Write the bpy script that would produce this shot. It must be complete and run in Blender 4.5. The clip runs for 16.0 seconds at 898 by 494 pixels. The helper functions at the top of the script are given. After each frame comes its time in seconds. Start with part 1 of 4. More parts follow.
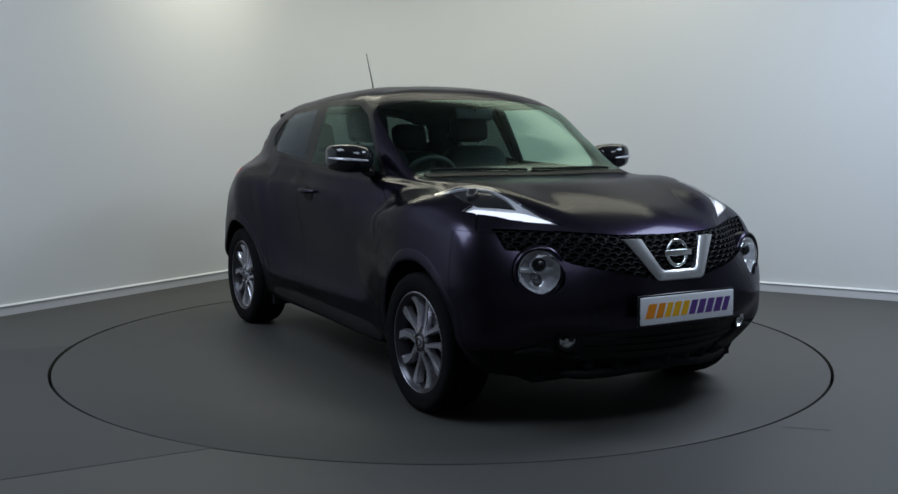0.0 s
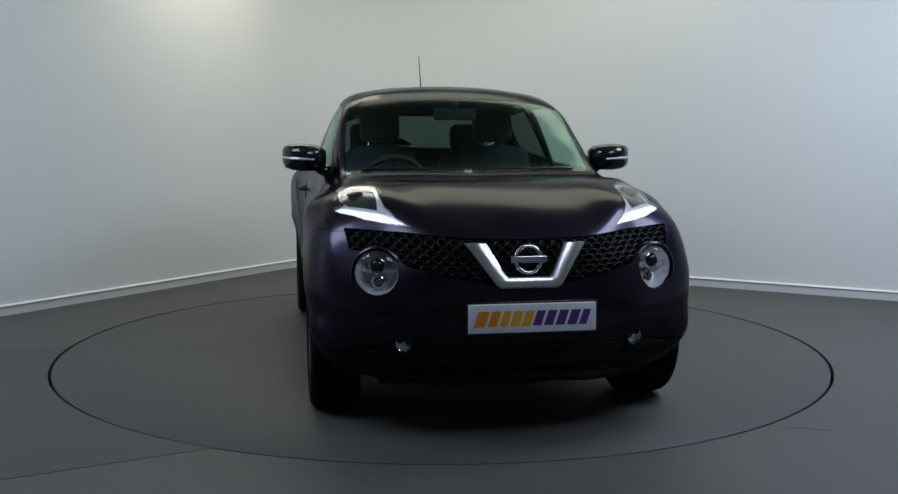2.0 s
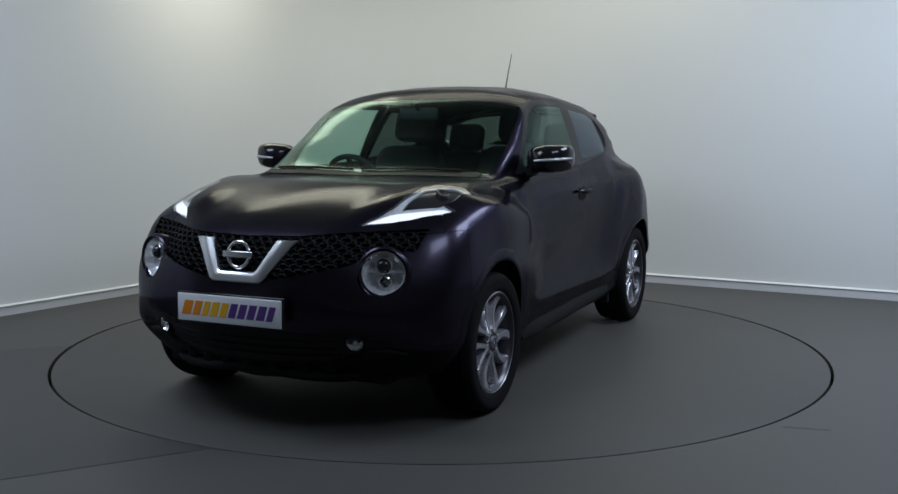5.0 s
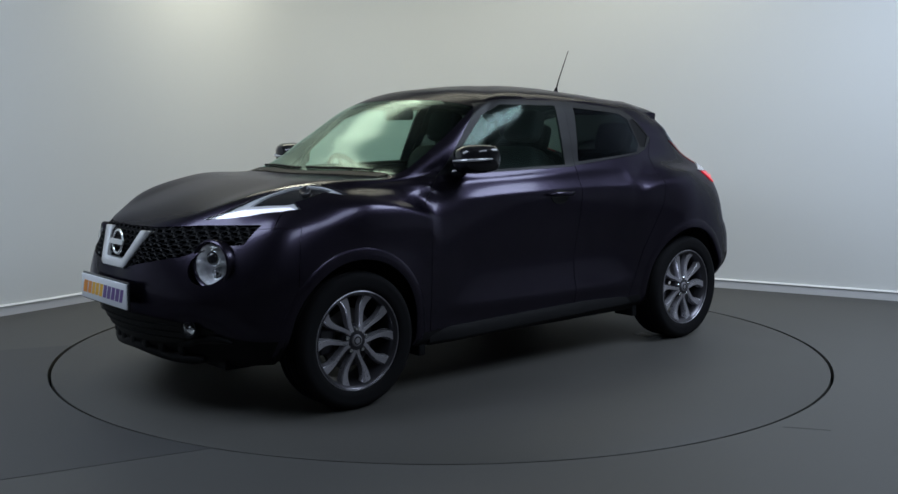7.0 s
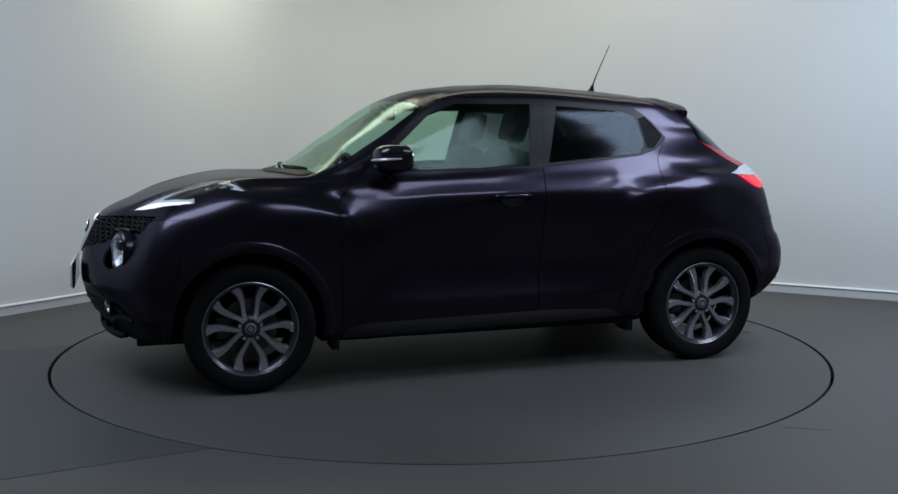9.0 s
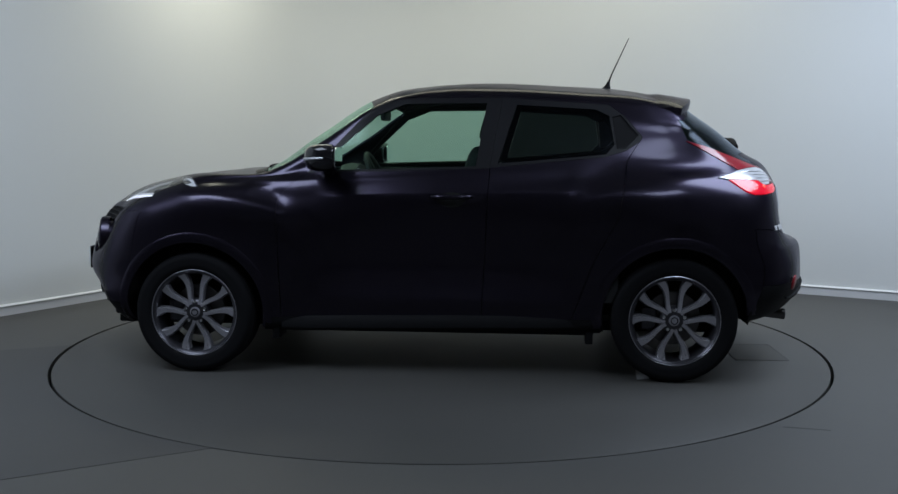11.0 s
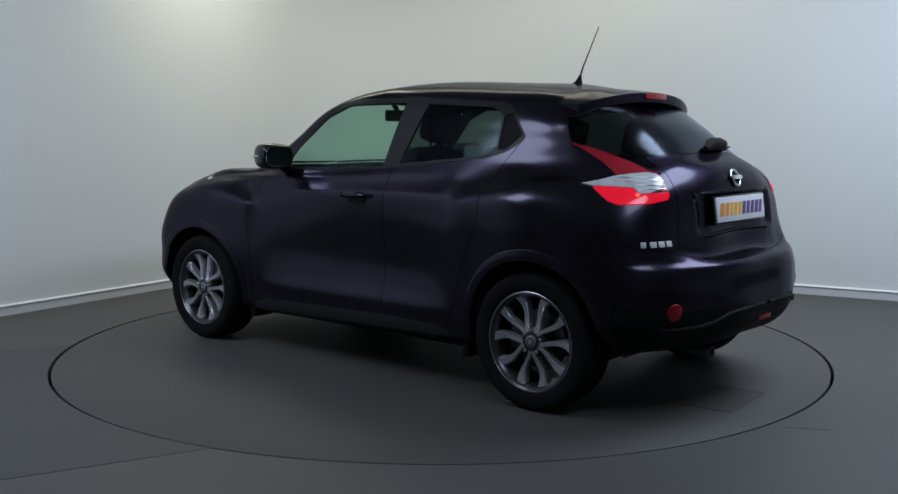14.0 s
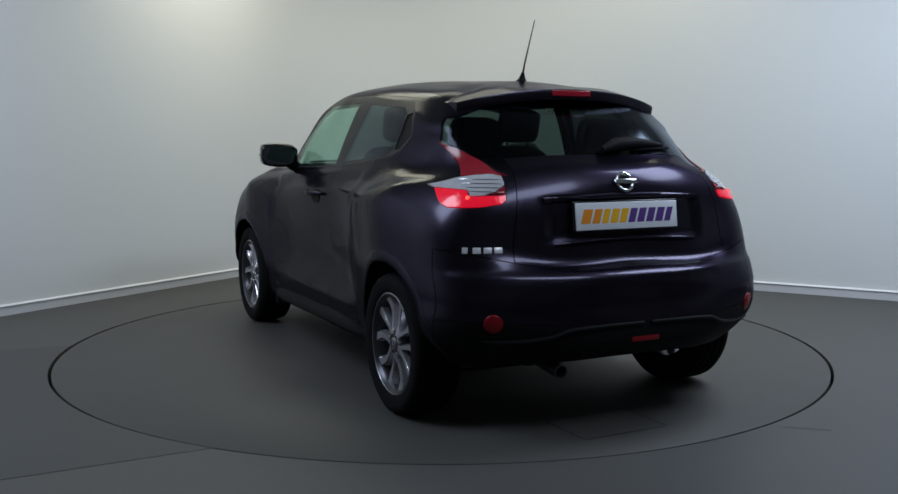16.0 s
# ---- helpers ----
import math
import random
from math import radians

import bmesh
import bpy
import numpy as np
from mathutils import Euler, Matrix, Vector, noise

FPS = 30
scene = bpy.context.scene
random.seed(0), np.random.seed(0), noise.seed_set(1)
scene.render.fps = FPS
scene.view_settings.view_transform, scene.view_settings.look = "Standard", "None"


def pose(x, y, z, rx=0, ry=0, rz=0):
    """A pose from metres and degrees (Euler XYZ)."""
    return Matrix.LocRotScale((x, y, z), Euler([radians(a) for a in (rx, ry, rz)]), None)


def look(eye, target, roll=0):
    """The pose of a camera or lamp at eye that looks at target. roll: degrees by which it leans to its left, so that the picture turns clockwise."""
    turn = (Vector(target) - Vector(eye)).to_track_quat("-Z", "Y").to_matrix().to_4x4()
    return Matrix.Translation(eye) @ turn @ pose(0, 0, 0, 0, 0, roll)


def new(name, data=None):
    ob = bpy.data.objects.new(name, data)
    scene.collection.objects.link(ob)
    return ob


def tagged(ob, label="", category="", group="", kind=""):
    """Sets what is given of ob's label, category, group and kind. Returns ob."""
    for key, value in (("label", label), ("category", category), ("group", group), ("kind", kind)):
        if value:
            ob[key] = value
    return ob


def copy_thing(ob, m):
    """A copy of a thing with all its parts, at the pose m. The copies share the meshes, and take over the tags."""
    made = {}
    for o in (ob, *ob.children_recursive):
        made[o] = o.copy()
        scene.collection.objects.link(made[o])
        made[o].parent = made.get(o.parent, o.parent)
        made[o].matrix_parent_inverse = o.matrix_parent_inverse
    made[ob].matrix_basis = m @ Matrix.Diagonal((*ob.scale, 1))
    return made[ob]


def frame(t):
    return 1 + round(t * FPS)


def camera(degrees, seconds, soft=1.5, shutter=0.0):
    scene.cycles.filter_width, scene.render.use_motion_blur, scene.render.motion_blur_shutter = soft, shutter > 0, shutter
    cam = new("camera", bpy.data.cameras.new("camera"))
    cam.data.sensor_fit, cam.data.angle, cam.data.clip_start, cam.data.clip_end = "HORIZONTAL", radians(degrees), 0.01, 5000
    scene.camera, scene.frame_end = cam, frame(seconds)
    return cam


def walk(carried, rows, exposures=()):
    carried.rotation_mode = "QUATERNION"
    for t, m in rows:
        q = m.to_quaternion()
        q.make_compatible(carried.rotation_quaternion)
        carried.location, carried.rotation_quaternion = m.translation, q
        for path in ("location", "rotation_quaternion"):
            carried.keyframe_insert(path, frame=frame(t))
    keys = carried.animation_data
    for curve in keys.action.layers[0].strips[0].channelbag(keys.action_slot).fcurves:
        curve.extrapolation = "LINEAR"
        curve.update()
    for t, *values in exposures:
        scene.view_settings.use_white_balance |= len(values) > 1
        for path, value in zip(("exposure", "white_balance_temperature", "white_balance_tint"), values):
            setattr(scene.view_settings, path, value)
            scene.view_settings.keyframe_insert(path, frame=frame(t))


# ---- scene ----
# the camera stands still on a tripod; the turntable turns before it
EYE = (0.0, -5.888, 1.256)
cam = camera(49.51, 16.0, soft=1.5)
STAND = look(EYE, (EYE[0] + 0.00712, EYE[1] + 1.0, EYE[2] - 0.11235), 0.085)
walk(cam, [(0, STAND), (16, STAND)])

# ---- light ----
world = bpy.data.worlds.new("world")
scene.world = world
world.use_nodes = True
world.node_tree.nodes["Background"].inputs[0].default_value = (0.6, 0.75, 1, 1)
world.node_tree.nodes["Background"].inputs[1].default_value = 0.02


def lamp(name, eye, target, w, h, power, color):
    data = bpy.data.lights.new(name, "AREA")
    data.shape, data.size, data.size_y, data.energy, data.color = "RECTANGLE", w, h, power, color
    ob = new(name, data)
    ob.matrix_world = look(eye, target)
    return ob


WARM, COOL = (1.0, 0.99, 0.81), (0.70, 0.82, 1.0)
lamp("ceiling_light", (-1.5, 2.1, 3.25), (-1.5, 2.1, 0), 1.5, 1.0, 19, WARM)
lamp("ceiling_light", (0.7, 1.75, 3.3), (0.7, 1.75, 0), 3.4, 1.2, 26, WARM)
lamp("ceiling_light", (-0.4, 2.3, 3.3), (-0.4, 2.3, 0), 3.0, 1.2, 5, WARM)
# unseen; placed by window reflections, aimed and strengthened to brighten the car's front
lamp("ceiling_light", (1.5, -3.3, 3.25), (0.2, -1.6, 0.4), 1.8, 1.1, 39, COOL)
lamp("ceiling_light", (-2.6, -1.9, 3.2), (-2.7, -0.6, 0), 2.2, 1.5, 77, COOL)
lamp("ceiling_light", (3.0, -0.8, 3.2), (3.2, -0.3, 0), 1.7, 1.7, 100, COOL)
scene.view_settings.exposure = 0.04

# ---- materials ----


def material(name, color, rough=0.5, metal=0.0, spec=0.5, coat=0.0, bump=0.0, scale=200.0, vary=0.08, big=3.0, emit=None, power=0.0):
    """A Principled surface whose colour and roughness vary at two scales, with fine relief."""
    m = bpy.data.materials.new(name)
    m.use_nodes = True
    nt = m.node_tree
    b = nt.nodes["Principled BSDF"]
    b.inputs["Roughness"].default_value, b.inputs["Metallic"].default_value = rough, metal
    b.inputs["Specular IOR Level"].default_value = spec
    b.inputs["Coat Weight"].default_value, b.inputs["Coat Roughness"].default_value = coat, 0.04
    if emit:
        b.inputs["Emission Color"].default_value, b.inputs["Emission Strength"].default_value = (*emit, 1), power
    co = nt.nodes.new("ShaderNodeTexCoord")
    n1, n2 = nt.nodes.new("ShaderNodeTexNoise"), nt.nodes.new("ShaderNodeTexNoise")
    n1.inputs["Scale"].default_value, n2.inputs["Scale"].default_value = big, scale
    n1.inputs["Detail"].default_value, n2.inputs["Detail"].default_value = 5, 2
    for k in (n1, n2):
        nt.links.new(co.outputs["Object"], k.inputs["Vector"])
    mix = nt.nodes.new("ShaderNodeMath")
    mix.operation = "ADD"
    nt.links.new(n1.outputs["Fac"], mix.inputs[0])
    nt.links.new(n2.outputs["Fac"], mix.inputs[1])
    ramp = nt.nodes.new("ShaderNodeMapRange")
    ramp.inputs["From Min"].default_value, ramp.inputs["From Max"].default_value = 0.6, 1.4
    ramp.inputs["To Min"].default_value, ramp.inputs["To Max"].default_value = 1 - vary, 1 + vary
    nt.links.new(mix.outputs[0], ramp.inputs["Value"])
    tint = nt.nodes.new("ShaderNodeVectorMath")
    tint.operation = "SCALE"
    tint.inputs[0].default_value = color
    nt.links.new(ramp.outputs[0], tint.inputs["Scale"])
    nt.links.new(tint.outputs[0], b.inputs["Base Color"])
    r2 = nt.nodes.new("ShaderNodeMath")
    r2.operation = "MULTIPLY"
    r2.inputs[1].default_value = rough
    nt.links.new(ramp.outputs[0], r2.inputs[0])
    nt.links.new(r2.outputs[0], b.inputs["Roughness"])
    if bump:
        bp = nt.nodes.new("ShaderNodeBump")
        bp.inputs["Strength"].default_value, bp.inputs["Distance"].default_value = bump, 0.002
        nt.links.new(n2.outputs["Fac"], bp.inputs["Height"])
        nt.links.new(bp.outputs[0], b.inputs["Normal"])
    return m


def glass(name, tint, base=0.04, rough=0.0, sheen=(1, 1, 1)):
    """A thin pane: it lets tinted light straight through and mirrors more the flatter one looks along it."""
    m = bpy.data.materials.new(name)
    m.use_nodes = True
    nt = m.node_tree
    nt.nodes.remove(nt.nodes["Principled BSDF"])
    t, g, x, f = (nt.nodes.new("ShaderNode" + k) for k in ("BsdfTransparent", "BsdfGlossy", "MixShader", "LayerWeight"))
    t.inputs[0].default_value, g.inputs[0].default_value, g.inputs["Roughness"].default_value = (*tint, 1), (*sheen, 1), rough
    f.inputs["Blend"].default_value = 0.5
    p, a = nt.nodes.new("ShaderNodeMath"), nt.nodes.new("ShaderNodeMath")
    p.operation, p.inputs[1].default_value = "POWER", 5.0
    a.operation, a.inputs[1].default_value, a.inputs[2].default_value = "MULTIPLY_ADD", 0.85, base
    nt.links.new(f.outputs["Facing"], p.inputs[0])
    nt.links.new(p.outputs[0], a.inputs[0])
    nt.links.new(a.outputs[0], x.inputs[0])
    nt.links.new(t.outputs[0], x.inputs[1])
    nt.links.new(g.outputs[0], x.inputs[2])
    nt.links.new(x.outputs[0], nt.nodes["Material Output"].inputs[0])
    return m


def paint(name, color):
    """Metallic car paint: a dark flake layer under a thin clear coat."""
    m = material(name, color, 0.29, 0.95, 0.5, 0.32, vary=0.12, scale=900, big=2.0)
    b = m.node_tree.nodes["Principled BSDF"]
    b.inputs["Specular Tint"].default_value = (0.25, 0.24, 0.32, 1)
    b.inputs["Coat Roughness"].default_value = 0.13
    return m


WALL = material("wall_paint", (0.74, 0.75, 0.74), 0.75, bump=0.12, scale=160, vary=0.015, big=0.8)
# white board in two tones: greyer for its shaded front, paler for its lit top
SKIRT_SHADED = material("skirting_shaded", (0.66, 0.66, 0.67), 0.4, scale=60, vary=0.02)
LEDGE_LIT = material("ledge_lit", (0.84, 0.84, 0.84), 0.4, scale=60, vary=0.02)
CEIL = material("ceiling_bounce_paint", (0.52, 0.53, 0.54), 0.8, vary=0.03)
# pale grey of the unseen walls, chosen to bounce light onto the car
BOUNCE_GREY = material("bounce_wall_paint", (0.64, 0.65, 0.66), 0.9, vary=0.1)
VINYL = material("grey_vinyl", (0.080, 0.079, 0.075), 0.55, spec=0.3, bump=0.08, scale=340, vary=0.06, big=1.3)
VINYL_TABLE = material("turntable_vinyl", (0.070, 0.068, 0.063), 0.54, spec=0.26, bump=0.06, scale=340, vary=0.08, big=1.7)
VINYL_DARK = material("dark_vinyl", (0.060, 0.060, 0.060), 0.55, spec=0.3, bump=0.08, scale=340, vary=0.06, big=1.3)
GAP = material("gap_black", (0.008, 0.008, 0.008), 0.8)
PAINT = paint("violet_black_paint", (0.033, 0.028, 0.044))
PLASTIC = material("black_plastic", (0.009, 0.009, 0.010), 0.6, spec=0.09, bump=0.25, scale=700, vary=0.1)
GLOSS = material("gloss_black", (0.010, 0.010, 0.012), 0.12, spec=0.5, vary=0.05)
RUBBER = material("tyre_rubber", (0.008, 0.008, 0.009), 0.85, spec=0.1, bump=0.2, scale=300, vary=0.15)
ALLOY = material("machined_alloy", (0.43, 0.42, 0.46), 0.29, 0.72, vary=0.10, scale=120)
ALLOY_EDGE = material("polished_alloy_edge", (0.76, 0.75, 0.79), 0.25, 0.8, vary=0.06, scale=120)
ALLOY_DARK = material("dark_alloy", (0.075, 0.073, 0.083), 0.30, 0.8, vary=0.08)
CHROME = material("chrome", (0.82, 0.83, 0.84), 0.10, 1.0, vary=0.03)
SATIN = material("satin_chrome", (0.74, 0.75, 0.77), 0.28, 0.85, vary=0.03)
STEEL = material("brake_steel", (0.11, 0.105, 0.105), 0.4, 0.9, vary=0.15, scale=90)
SEAT = material("seat_cloth", (0.022, 0.023, 0.026), 0.85, bump=0.4, scale=600, vary=0.15)
TRIM = material("dash_plastic", (0.020, 0.020, 0.022), 0.6, bump=0.2, scale=500)
CLEAR = glass("green_glass", (0.58, 0.75, 0.68), 0.026, 0.14, (0.72, 0.95, 0.86))
PRIVACY = glass("privacy_glass", (0.095, 0.12, 0.115), 0.019, 0.13, (0.75, 0.85, 1.0))
LENS = glass("clear_lens", (0.93, 0.94, 0.96), 0.03)
RED = material("red_lens", (0.30, 0.010, 0.022), 0.16, spec=0.6, vary=0.1, scale=120)
RED_LIT = material("red_lamp_lit", (0.50, 0.006, 0.02), 0.12, spec=0.6, vary=0.2, scale=60, bump=0.3, emit=(1.0, 0.01, 0.04), power=0.45)
WHITE_LENS = material("clear_fluted_lens", (0.56, 0.56, 0.59), 0.22, 0.2, vary=0.15, scale=30, bump=0.3)
REFLECTOR = material("lamp_reflector", (0.95, 0.95, 0.97), 0.14, 0.3, vary=0.25, scale=55, bump=1.0)
LED = material("daytime_led", (0.42, 0.42, 0.46), 0.25, 0.3, vary=0.3, scale=70, bump=0.6, emit=(0.80, 0.85, 1.0), power=1.1)
MIRROR = material("mirror_glass", (0.80, 0.86, 0.90), 0.02, 1.0, vary=0.0)
PLATE = material("plate_white", (0.72, 0.74, 0.78), 0.25, vary=0.03)
ORANGE = material("plate_orange", (0.75, 0.25, 0.01), 0.4)
AMBER = material("plate_amber", (0.80, 0.42, 0.01), 0.4)
PURPLE = material("plate_purple", (0.10, 0.04, 0.22), 0.4)
BULB = material("red_bulb_glow", (0.9, 0.05, 0.04), 0.3, emit=(1.0, 0.08, 0.05), power=1.6)
RED_DARK = material("dark_red_lens", (0.24, 0.006, 0.012), 0.3, spec=0.3, vary=0.15, scale=150)
BADGE = material("bright_badge", (0.75, 0.75, 0.77), 0.25, 0.3, vary=0.03)
GRILLE_BLACK = material("grille_black", (0.008, 0.008, 0.009), 0.5, spec=0.08, vary=0.1)
FRAME_BLACK = material("satin_black_film", (0.010, 0.010, 0.012), 0.42, spec=0.22, vary=0.06)
GREY_PATCH = material("grey_tape", (0.30, 0.30, 0.30), 0.6)

# ---- mesh helpers ----


def finish(name, bm, mat, parent=None, smooth=40):
    me = bpy.data.meshes.new(name)
    bm.normal_update()
    bm.to_mesh(me)
    bm.free()
    me.materials.append(mat)
    if smooth:
        me.shade_smooth()
        if smooth < 180:
            me.set_sharp_from_angle(angle=radians(smooth))
    ob = new(name, me)
    ob.parent = parent
    return ob


def part(name, bm, mat, parent, label="", smooth=40):
    return tagged(finish(name, bm, mat, parent, smooth), label)


def box(bm, x0, x1, y0, y1, z0, z1, bevel=0.0, m=None):
    r = bmesh.ops.create_cube(bm, size=1, matrix=Matrix.Translation(((x0 + x1) / 2, (y0 + y1) / 2, (z0 + z1) / 2)) @ Matrix.Diagonal((x1 - x0, y1 - y0, z1 - z0, 1)))
    if bevel:
        edges = list({e for v in r["verts"] for e in v.link_edges})
        r2 = bmesh.ops.bevel(bm, geom=edges, offset=bevel, segments=3, affect="EDGES", profile=0.5)
        if m is not None:
            bmesh.ops.transform(bm, matrix=m, verts=list({v for f in r2["faces"] for v in f.verts} | {v for v in r["verts"] if v.is_valid}))
    elif m is not None:
        bmesh.ops.transform(bm, matrix=m, verts=r["verts"])
    return bm


def lathe(bm, profile, steps=48, m=Matrix(), close=False):
    """Turns (radius, height) pairs round z; then moves by m."""
    rings = []
    for r, h in profile:
        rings.append([bm.verts.new(m @ Vector((r * math.cos(a), r * math.sin(a), h))) for a in [2 * math.pi * i / steps for i in range(steps)]])
    pairs = list(zip(rings, rings[1:])) + ([(rings[-1], rings[0])] if close else [])
    for a, b in pairs:
        for i in range(steps):
            j = (i + 1) % steps
            bm.faces.new((a[i], a[j], b[j], b[i]))
    return bm


def prism(bm, outline, depth, m=Matrix(), bevel=0.0):
    """An outline in x, y pulled along z by depth; then moved by m."""
    lo = [bm.verts.new((x, y, 0)) for x, y in outline]
    f = bm.faces.new(lo)
    r = bmesh.ops.extrude_face_region(bm, geom=[f])
    up = [v for v in r["geom"] if isinstance(v, bmesh.types.BMVert)]
    bmesh.ops.translate(bm, verts=up, vec=(0, 0, depth))
    allv = lo + up
    if bevel:
        top = [e for e in bm.edges if e.verts[0] in up and e.verts[1] in up]
        rb = bmesh.ops.bevel(bm, geom=top, offset=bevel, segments=2, affect="EDGES")
        allv = list({v for v in allv if v.is_valid} | set(rb["verts"]))
    bmesh.ops.recalc_face_normals(bm, faces=list({g for v in allv for g in v.link_faces}))
    bmesh.ops.transform(bm, matrix=m, verts=allv)
    return bm


def tube(bm, points, radii, steps=10):
    """A round bar through points with a radius at each."""
    pts = [Vector(p) for p in points]
    rings = []
    for i, p in enumerate(pts):
        d = (pts[min(i + 1, len(pts) - 1)] - pts[max(i - 1, 0)]).normalized()
        q = d.to_track_quat("Z", "Y")
        rings.append([bm.verts.new(p + q @ Vector((radii[i] * math.cos(a), radii[i] * math.sin(a), 0))) for a in [2 * math.pi * k / steps for k in range(steps)]])
    for a, b in zip(rings, rings[1:]):
        for i in range(steps):
            bm.faces.new((a[i], a[(i + 1) % steps], b[(i + 1) % steps], b[i]))
    bm.faces.new(rings[0][::-1])
    bm.faces.new(rings[-1])
    return bm


# ---- the studio ----
R_TABLE = 2.237
CORNER, WEST_DIR, EAST_DIR = Vector((-1.034, 4.17, 0)), Vector((-0.536, -0.844, 0)), Vector((0.868, -0.496, 0))
BEND = 1.05


def wall_line(offset=0.0):
    """The plan line of the lit walls: along the west wall, round the bend, along the east wall; offset: metres into the room."""
    a, b = CORNER + WEST_DIR * BEND, CORNER + EAST_DIR * BEND
    pts = [CORNER + WEST_DIR * 9, a]
    for i in range(1, 16):
        t = i / 16
        pts.append((1 - t) ** 2 * a + 2 * t * (1 - t) * CORNER + t * t * b)
    pts += [b, CORNER + EAST_DIR * 9.5]
    out = []
    for i, p in enumerate(pts):
        d = (pts[min(i + 1, len(pts) - 1)] - pts[max(i - 1, 0)]).normalized()
        out.append(p + Vector((d.y, -d.x, 0)) * offset)
    return out


def strip(bm, inner, outer, z0, z1):
    n = len(inner)
    v = [[bm.verts.new((p.x, p.y, z)) for p in line] for line, z in ((inner, z0), (inner, z1), (outer, z1), (outer, z0))]
    for k in range(4):
        a, b = v[k], v[(k + 1) % 4]
        for i in range(n - 1):
            bm.faces.new((a[i], b[i], b[i + 1], a[i + 1]))
    bm.faces.new([v[k][0] for k in range(4)])
    bm.faces.new([v[k][-1] for k in range(3, -1, -1)])
    bmesh.ops.recalc_face_normals(bm, faces=bm.faces)
    return bm


HEIGHT = 3.4
tagged(finish("wall_north", strip(bmesh.new(), wall_line(0), wall_line(-0.15), 0, HEIGHT), WALL), "pale grey painted studio wall with a rounded corner", "wall", kind="structure")
sk = strip(bmesh.new(), wall_line(0.013), wall_line(0.0005), 0, 0.066)
tagged(finish("baseboard", sk, SKIRT_SHADED), "white painted skirting board along the curved wall, greyed as its shaded face", "skirting board", kind="structure")
# the ledge is sloped and paler, so the board's top reads as lit
led = bmesh.new()
edges = [[led.verts.new((p.x, p.y, z)) for p in wall_line(d)] for d, z in ((.0005, .0665), (.022, .0665), (.022, .069), (.0005, .080))]
for low, high in zip(edges, edges[1:]):
    for i in range(len(low) - 1):
        led.faces.new((low[i], low[i + 1], high[i + 1], high[i]))
bmesh.ops.recalc_face_normals(led, faces=led.faces)
tagged(finish("trim", led, LEDGE_LIT), "thin white ledge on top of the skirting board, paler as its lit edge", "trim", kind="structure")

# unseen walls added behind and beside the camera close the room and bounce light
w0, w1 = wall_line(-0.15)[0], wall_line(-0.15)[-1]
bm = bmesh.new()
corners = [w0, Vector((w0.x - 0.5, -9, 0)), Vector((w1.x + 0.5, -9, 0)), w1]
strip(bm, corners, [p + Vector((p.x, p.y, 0)).normalized() * 0.2 for p in corners], 0, HEIGHT)
tagged(finish("unseen_wall", bm, BOUNCE_GREY, smooth=0), "unseen light grey wall added to close the studio and bounce light", "wall", kind="structure")
# the ceiling is out of view; its light grey adds fill from above
bm = bmesh.new()
box(bm, -10, 11, -11, 6, HEIGHT + 0.002, HEIGHT + 0.2)
tagged(finish("ceiling", bm, CEIL, smooth=0), "unseen studio ceiling, light grey to bounce light down", "ceiling", kind="structure")


def ring_floor(bm, radius, half, z, steps=160):
    """A square sheet with a round hole."""
    inner = [bm.verts.new((radius * math.cos(2 * math.pi * i / steps), radius * math.sin(2 * math.pi * i / steps), z)) for i in range(steps)]
    outer = []
    for i in range(steps):
        c, s = math.cos(2 * math.pi * i / steps), math.sin(2 * math.pi * i / steps)
        k = half / max(abs(c), abs(s))
        outer.append(bm.verts.new((c * k, s * k, z)))
    for i in range(steps):
        j = (i + 1) % steps
        bm.faces.new((inner[i], outer[i], outer[j], inner[j]))
    low = [bm.verts.new((v.co.x, v.co.y, z - 0.15)) for v in inner]
    for i in range(steps):
        j = (i + 1) % steps
        bm.faces.new((inner[j], low[j], low[i], inner[i]))
    return bm


tagged(finish("floor", ring_floor(bmesh.new(), R_TABLE + 0.009, 12, 0.0), VINYL), "matt grey vinyl studio floor round the turntable", "floor", kind="structure")
bm = bmesh.new()
lathe(bm, [(R_TABLE + 0.1, -0.15), (0.01, -0.15)], 96)
tagged(finish("floor_pit", bm, GAP), "black pit floor below the turntable", "floor", kind="structure")

# a darker sheet of vinyl runs up to the turntable
bm = bmesh.new()
far = [Vector((-2.27, -0.07)), Vector((-5.2, -1.18))]
near = [Vector((-0.93, -2.03)), Vector((-3.9, -3.62))]
a0, a1 = math.atan2(far[0].y, far[0].x) % (2 * math.pi), math.atan2(near[0].y, near[0].x) % (2 * math.pi)
arc = [(math.cos(a0 + (a1 - a0) * i / 30) * (R_TABLE + 0.0095), math.sin(a0 + (a1 - a0) * i / 30) * (R_TABLE + 0.0095)) for i in range(31)]
prism(bm, arc + [tuple(near[1]), tuple(far[1])], 0.0012, pose(0, 0, 0.0005))
tagged(finish("floor_sheet", bm, VINYL_DARK, smooth=0), "darker grey vinyl sheet butting against the turntable", "floor", kind="structure")
bm = bmesh.new()
prism(bm, [(1.492, -1.752), (1.494, -1.755), (1.68, -1.806), (1.68, -1.803)], 0.001, pose(0, 0, 0.0005))
